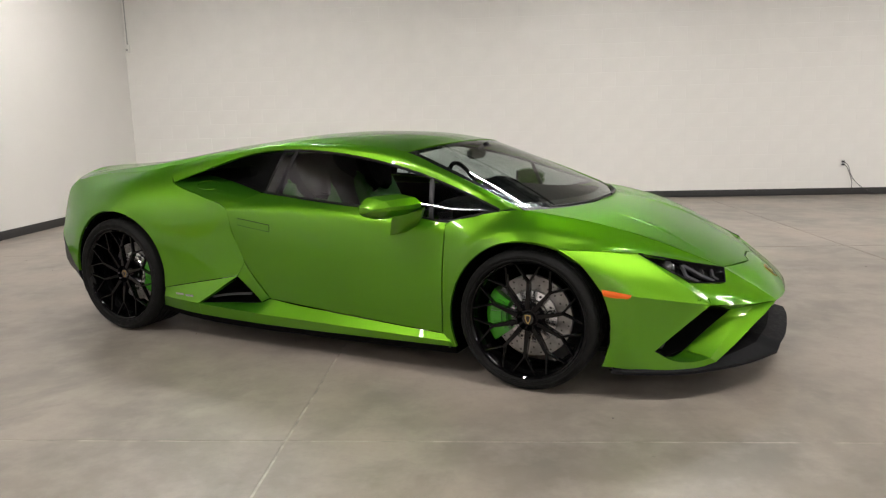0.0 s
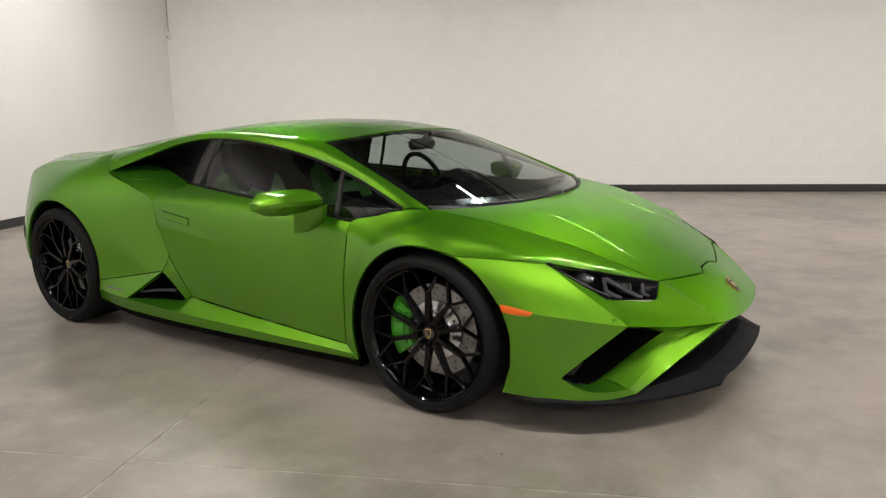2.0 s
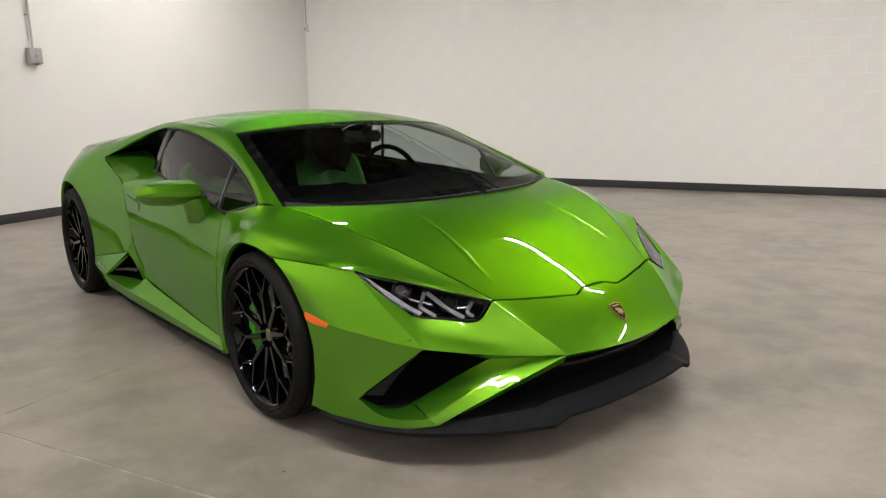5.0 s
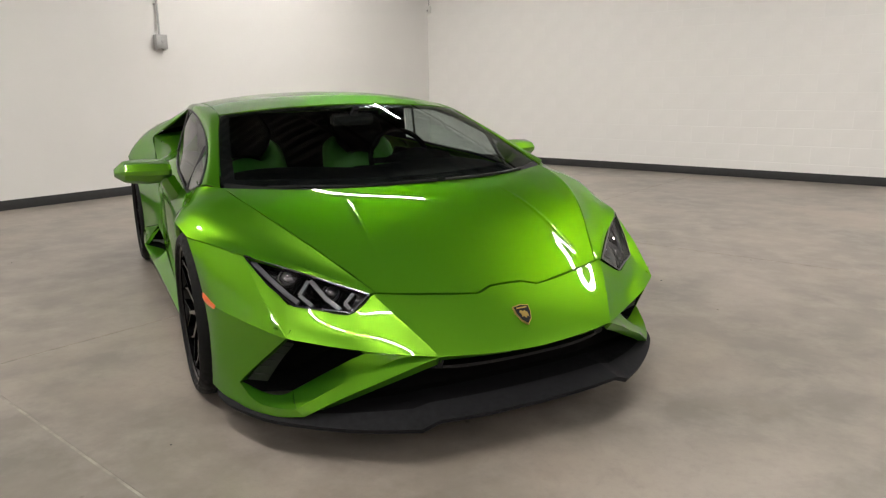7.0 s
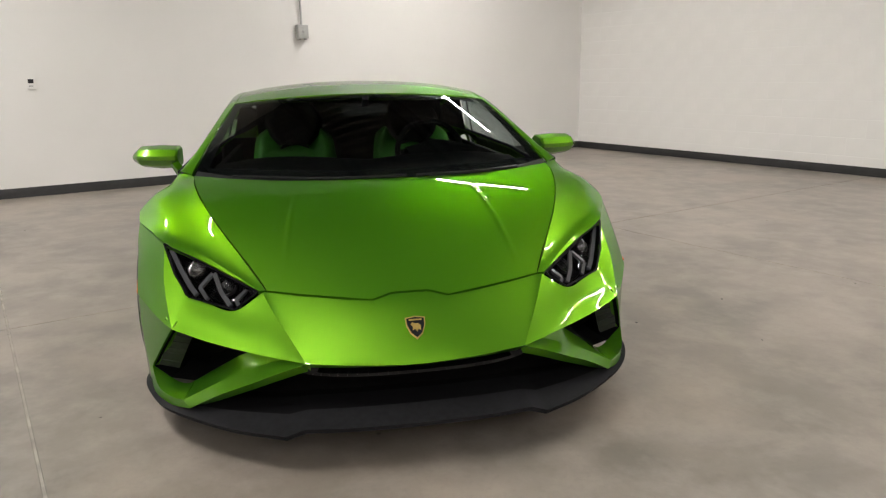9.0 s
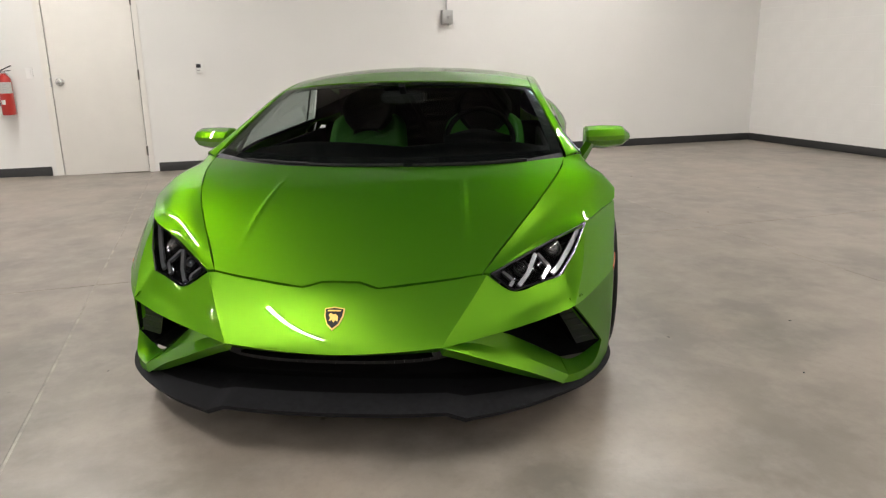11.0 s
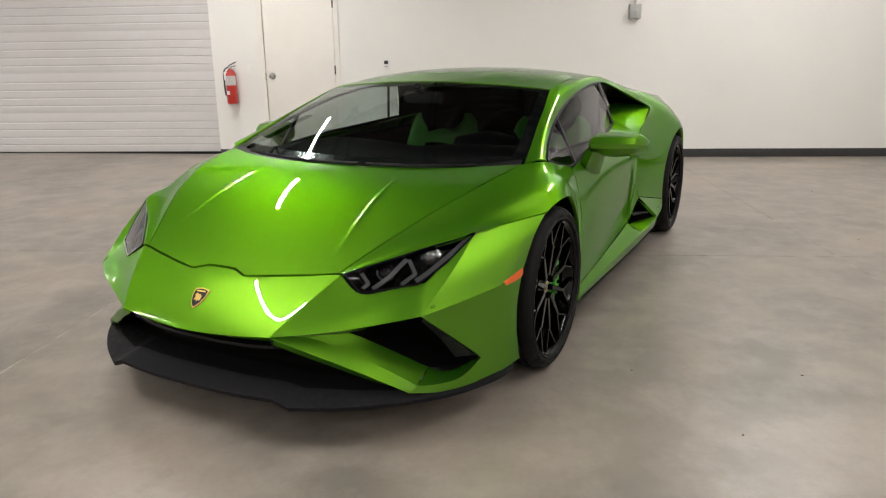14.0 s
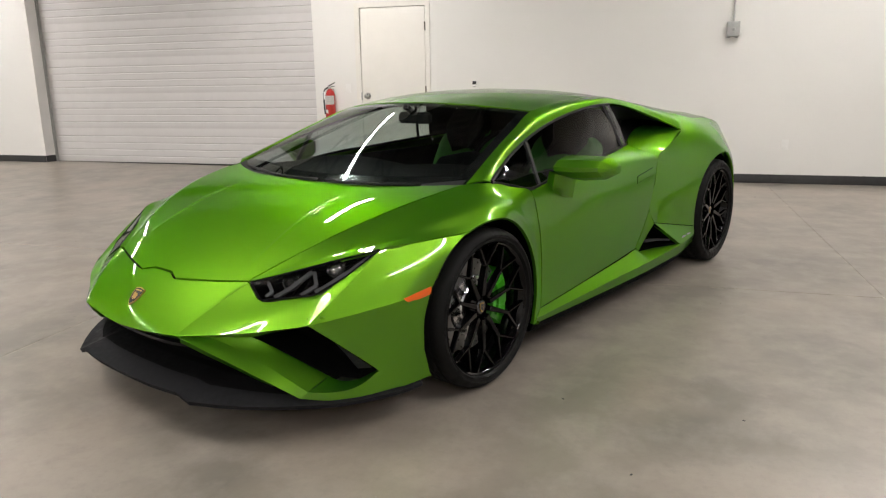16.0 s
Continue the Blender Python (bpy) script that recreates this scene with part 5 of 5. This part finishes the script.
# ---- glass, mirrors, wipers, small body fittings ----
def screen_point(s, t):
    """A place on the screen: s from its middle to the pillar, t from its foot to the roof."""
    xc, xe, ye = -0.072 * t * t - 0.7098 * t + 1.4499, -0.1215 * t * t - 0.5601 * t + 1.2463, -0.054 * t * t - 0.0744 * t + 0.7642
    x, y = xc + (xe - xc) * s * s, s * ye
    q = x - 1.0
    return (x, y, 0.9835 - 0.4196 * q - 0.0896 * q * q + y * y * (0.0987 * q - 0.1475))


screen_grid = [[screen_point(i / 30, j / 24) for j in range(25)] for i in range(31)]


def sub_grid(g, i0, i1, j0, j1, dz):
    return [[(p[0], p[1], p[2] + dz) for p in row[j0:j1 + 1]] for row in g[i0:i1 + 1]]


ni, nj = len(screen_grid) - 1, len(screen_grid[0]) - 1
screen = shell("windscreen", [screen_grid], M_GLASS_F, car, both=True, depth=0, gap=0, smooth=60, label="clear tinted windscreen")
shell("screen_border", [sub_grid(screen_grid, 0, ni, 0, 3, -0.003), sub_grid(screen_grid, ni - 2, ni, 3, nj, -0.003), sub_grid(screen_grid, 0, ni - 2, nj - 1, nj, -0.003)],
      M_GLOSS, screen, both=True, depth=0, gap=0, smooth=60)

for side in (1, -1):
    low_line = [(1.150, 0.834, 0.810), (1.010, 0.842, 0.780), (0.874, 0.850, 0.752), (0.672, 0.843, 0.779), (0.463, 0.833, 0.801), (0.219, 0.810, 0.816), (-0.047, 0.775, 0.835), (-0.310, 0.735, 0.855)]
    up_line = [(1.150, 0.834, 0.814), (1.020, 0.792, 0.858), (0.880, 0.757, 0.906), (0.690, 0.724, 0.965), (0.480, 0.704, 1.016), (0.220, 0.690, 1.060), (-0.020, 0.681, 1.081), (-0.200, 0.673, 1.083)]
    g = loft([low_line, [mix(a, b, 0.5, 0, 0.010, 0) for a, b in zip(low_line, up_line)], up_line], 5, 5)
    pane = shell("side_window", [g], M_GLASS_S, car, side, depth=0, gap=0, smooth=60, label="dark tinted side window")
    for line in (low_line, up_line):
        tube("window_seal", [(p[0], p[1] * side, p[2]) for p in line], 0.008, M_BLACK, pane, per=4, n=6)
    bm = bmesh.new()
    bar_between(bm, (0.800, 0.846 * side, 0.760), (0.760, 0.745 * side, 0.942), 0.022, 0.012, up=(0, side, 0))
    part("window_post", bm, M_DARK, pane, "dark upright bar in the side glass")
    bm = bmesh.new()
    bar_between(bm, (-0.205, 0.758 * side, 0.848), (-0.100, 0.688 * side, 1.080), 0.020, 0.008, up=(0, side, 0))
    part("window_post", bm, M_BLACK, pane)
    # door handle: a flap on a larger black plate, painted shade for its gap
    def on_door(x, z, out):
        near = sorted((abs(p[0] - x) + abs(p[2] - z), p[1]) for row in DOOR for p in row)[:4]
        w = [1 / (d + 1e-4) for d, _ in near]
        return (x, sum(k * y for k, (_, y) in zip(w, near)) / sum(w) + out, z)
    for name, mat, grow, out in (("handle_gap_shade", M_VOID, 0.003, 0.0016), ("door_handle", M_PAINT, 0.0, 0.0040)):
        rows = [[on_door(x, z0 + (x + 0.40) * -0.115 + dz, out) for x in (-0.405 - grow, -0.330, -0.255, -0.178 + grow)] for z0, dz in ((0.717, grow), (0.683, -grow))]
        shell(name, [loft(rows, 4, 3)], mat, car, side, depth=0.004, gap=0)
    # fuel flap ring on the ledge
    if side < 0:
        bm = lathe([(0.0625, 0.0), (0.0635, 0.0012), (0.0655, 0.0012), (0.0665, 0.0)], 32)
        bm.transform(Matrix.Translation((-0.728, -0.730, 0.8875)) @ Vector((0.225, -0.27, 1.0)).to_track_quat("Y", "Z").to_matrix().to_4x4())
        part("fuel_flap", bm, M_PAINT, car, smooth=30)

    # door mirror: a faceted wedge with a flat top and a pointed outer end
    def section(y, x0, x1, z0, z1):
        shape = ((0.0, 0.20), (0.0, 0.84), (0.10, 0.97), (0.42, 1.0), (0.80, 0.88), (1.0, 0.62), (0.97, 0.44), (0.72, 0.16), (0.36, 0.0), (0.08, 0.06))
        pts = [(x0 + (x1 - x0) * a, y, z0 + (z1 - z0) * c) for a, c in shape]
        return pts + [pts[0]]
    head = loft([section(0.899, 0.690, 0.691, 0.835, 0.836), section(0.9005, 0.612, 0.778, 0.790, 0.876), section(0.912, 0.598, 0.787, 0.779, 0.884), section(0.995, 0.582, 0.771, 0.774, 0.888),
                 section(1.078, 0.572, 0.735, 0.782, 0.884), section(1.092, 0.570, 0.722, 0.785, 0.880), section(1.127, 0.572, 0.652, 0.806, 0.850), section(1.132, 0.576, 0.634, 0.812, 0.842), section(1.1327, 0.600, 0.601, 0.828, 0.829)], 1, 1)
    mirror = shell("door_mirror", [head], M_PAINT, car, side, depth=0, gap=0, smooth=19, centre=(0.68, 1.0, 0.83), label="green door mirror on a blade arm")
    bm = bmesh.new()
    ring = [bm.verts.new((0.576, y * side, z)) for y, z in ((0.925, 0.797), (1.060, 0.798), (1.095, 0.814), (1.095, 0.847), (1.060, 0.864), (0.925, 0.868))]
    bm.faces.new(ring)
    bmesh.ops.solidify(bm, geom=bm.faces[:], thickness=0.02)
    part("mirror_glass", bm, M_GLOSS, mirror)
    arm = loft([[(0.795, 0.925, 0.812), (0.715, 0.948, 0.800), (0.645, 0.950, 0.802)], [(0.760, 0.895, 0.755), (0.690, 0.922, 0.738), (0.622, 0.928, 0.738)], [(0.715, 0.872, 0.712), (0.665, 0.895, 0.694), (0.602, 0.908, 0.682)]], 4, 4)
    arm2 = [[(p[0], p[1] - 0.030, p[2] + 0.012) for p in r] for r in arm]
    sides = [[a, b] for a, b in zip([r[0] for r in arm], [r[0] for r in arm2])]
    sides2 = [[a, b] for a, b in zip([r[-1] for r in arm], [r[-1] for r in arm2])]
    shell("mirror_arm", [arm, arm2, sides, sides2], M_PAINT, mirror, side, depth=0, gap=0, smooth=40, centre=(0.68, 0.91, 0.75))

# wipers at the foot of the screen
for a, b, c in (((1.44, 0.10, 0.800), (1.412, -0.20, 0.796), (1.310, -0.60, 0.806)), ((1.325, 0.60, 0.806), (1.400, 0.40, 0.800), (1.440, 0.14, 0.800))):
    tube("wiper", [a, b, c], 0.007, M_BLACK, car, "black wiper arm")
shell("scuttle", [loft([[(1.455, 0, 0.772), (1.445, 0.300, 0.772), (1.395, 0.520, 0.780), (1.262, 0.760, 0.800)], [(1.405, 0, 0.792), (1.395, 0.300, 0.793), (1.350, 0.520, 0.800), (1.215, 0.752, 0.822)]], 5, 3)],
      M_BLACK, car, both=True, depth=0.004, gap=0)
# script plates on the sills, as plain bars
for side in (1, -1):
    for k in range(2):
        box("sill_plate_bar", (-0.835 + 0.075 * k, 0.9480 * side - 0.0015, 0.268 - 0.004 * k), (-0.775 + 0.075 * k, 0.9480 * side + 0.0015, 0.279 - 0.004 * k), M_CHROME, car)

# ---- cabin ----
shell("headliner", [loft([
    [(0.640, 0, 1.095), (0.100, 0, 1.135), (-0.440, 0, 1.105)],
    [(0.560, 0.500, 1.070), (0.080, 0.500, 1.110), (-0.440, 0.480, 1.090)],
    [(0.520, 0.610, 1.050), (0.000, 0.600, 1.095), (-0.440, 0.590, 1.075)]], 4, 4)], M_LEATHER, car, both=True, depth=0, gap=0)
box("rear_bulkhead", (-0.52, -0.60, 0.20), (-0.46, 0.60, 1.04), M_LEATHER, car)
box("cabin_floor", (-1.75, -0.60, 0.118), (2.05, 0.60, 0.138), M_BLACK, car)
shell("dashboard", [loft([
    [(1.400, 0, 0.770), (1.390, 0.300, 0.770), (1.330, 0.520, 0.776), (1.200, 0.720, 0.790)],
    [(1.000, 0, 0.790), (0.990, 0.300, 0.795), (0.970, 0.520, 0.800), (0.930, 0.720, 0.790)],
    [(0.700, 0, 0.775), (0.690, 0.300, 0.800), (0.680, 0.520, 0.800), (0.670, 0.730, 0.770)],
    [(0.640, 0, 0.560), (0.650, 0.300, 0.600), (0.650, 0.520, 0.600), (0.660, 0.730, 0.560)]], 5, 5)], M_LEATHER, car, both=True, depth=0, gap=0)
for side in (1, -1):
    box("door_card", (-0.45, 0.700 if side > 0 else -0.730, 0.20), (0.86, 0.730 if side > 0 else -0.700, 0.790), M_LEATHER, car, bevel=0.01)


def seat(y):
    """A bucket seat: black shell, green shoulders and sides, black head."""
    def outline(x, w, z):
        return [(x, y - w, z - 0.015), (x + 0.050, y - w * 0.82, z), (x + 0.015, y - w * 0.45, z), (x, y, z), (x + 0.015, y + w * 0.45, z), (x + 0.050, y + w * 0.82, z), (x, y + w, z - 0.015)]
    s = shell("seat", [loft([outline(-0.055, 0.24, 0.34), outline(-0.130, 0.25, 0.52), outline(-0.215, 0.255, 0.70), outline(-0.262, 0.245, 0.80)], 4, 4)], M_GREENLEATHER, car,
              depth=0.06, gap=0, centre=(-1, y, 0.6), smooth=45, label="green and black leather bucket seat")
    shell("seat_shoulder", [loft([outline(-0.262, 0.246, 0.80), outline(-0.288, 0.228, 0.858), outline(-0.302, 0.178, 0.898)], 4, 4)], M_GREENLEATHER, s, depth=0.06, gap=0, centre=(-1, y, 0.8), smooth=45)
    shell("head_rest", [loft([outline(-0.222, 0.090, 0.800), outline(-0.250, 0.150, 0.865), outline(-0.285, 0.178, 0.950), outline(-0.335, 0.125, 1.045)], 4, 4)], M_LEATHER, s, depth=0.06, gap=0, centre=(-1, y, 0.9), smooth=45)
    shell("back_panel", [loft([[(p[0] + 0.012, y + (p[1] - y) * 0.52, p[2]) for p in outline(-0.100, 0.25, 0.45)], [(p[0] + 0.012, y + (p[1] - y) * 0.50, p[2]) for p in outline(-0.165, 0.25, 0.60)],
                                [(p[0] + 0.014, y + (p[1] - y) * 0.42, p[2]) for p in outline(-0.215, 0.22, 0.70)]], 4, 4)], M_LEATHER, s, depth=0.01, gap=0, centre=(-1, y, 0.7), smooth=45)
    box("cushion", (-0.10, y - 0.24, 0.16), (0.42, y + 0.24, 0.36), M_LEATHER, s, bevel=0.04)


seat(0.37)
seat(-0.37)
# steering wheel
wheel_at = Matrix.Translation((0.430, 0.370, 0.790)) @ Matrix.Rotation(radians(-24), 4, "Y")
bm = bmesh.new()
for_ring = []
for i in range(40):
    a = 2 * math.pi * i / 40
    flat = max(-0.86, math.sin(a))
    for_ring.append([bm.verts.new((0.014 * math.cos(t), (0.180 + 0.015 * math.sin(t)) * math.cos(a), (0.180 + 0.015 * math.sin(t)) * flat)) for t in (2 * math.pi * k / 8 for k in range(8))])
for i in range(40):
    p, q = for_ring[i], for_ring[(i + 1) % 40]
    for k in range(8):
        bm.faces.new((p[k], p[(k + 1) % 8], q[(k + 1) % 8], q[k]))
steer = part("steering_wheel", bm, M_LEATHER, car, "black flat-bottomed steering wheel", 50, wheel_at)
bm = bmesh.new()
bmesh.ops.create_cone(bm, cap_ends=True, segments=20, radius1=0.055, radius2=0.065, depth=0.05, matrix=pose(0.01, 0, 0, 0, 90, 0))
for a in (0, 180, 270):
    d = Vector((0, math.cos(radians(a)), math.sin(radians(a)))) * 0.165
    bar_between(bm, (0.005, 0, 0), (0.005, d.y, d.z), 0.03, 0.014, up=(1, 0, 0))
part("steering_hub", bm, M_LEATHER, steer, smooth=40)
shell("instrument_hood", [loft([[(0.80, 0.22, 0.79), (0.80, 0.37, 0.80), (0.80, 0.52, 0.79)], [(0.70, 0.20, 0.845), (0.68, 0.37, 0.875), (0.70, 0.54, 0.845)], [(0.60, 0.20, 0.80), (0.58, 0.37, 0.855), (0.60, 0.54, 0.80)]], 5, 4)],
      M_LEATHER, car, depth=0.01, gap=0, centre=(0.7, 0.37, 0.7))
# inner mirror
bm = bmesh.new()
add_box(bm, (0.660, -0.115, 1.005), (0.690, 0.115, 1.065))
bmesh.ops.bevel(bm, geom=list(bm.edges), offset=0.012, segments=2, affect="EDGES")
bar_between(bm, (0.690, 0, 1.06), (0.745, 0, 1.095), 0.03, 0.02)
part("inner_mirror", bm, M_BLACK, car, "black interior mirror", 35)
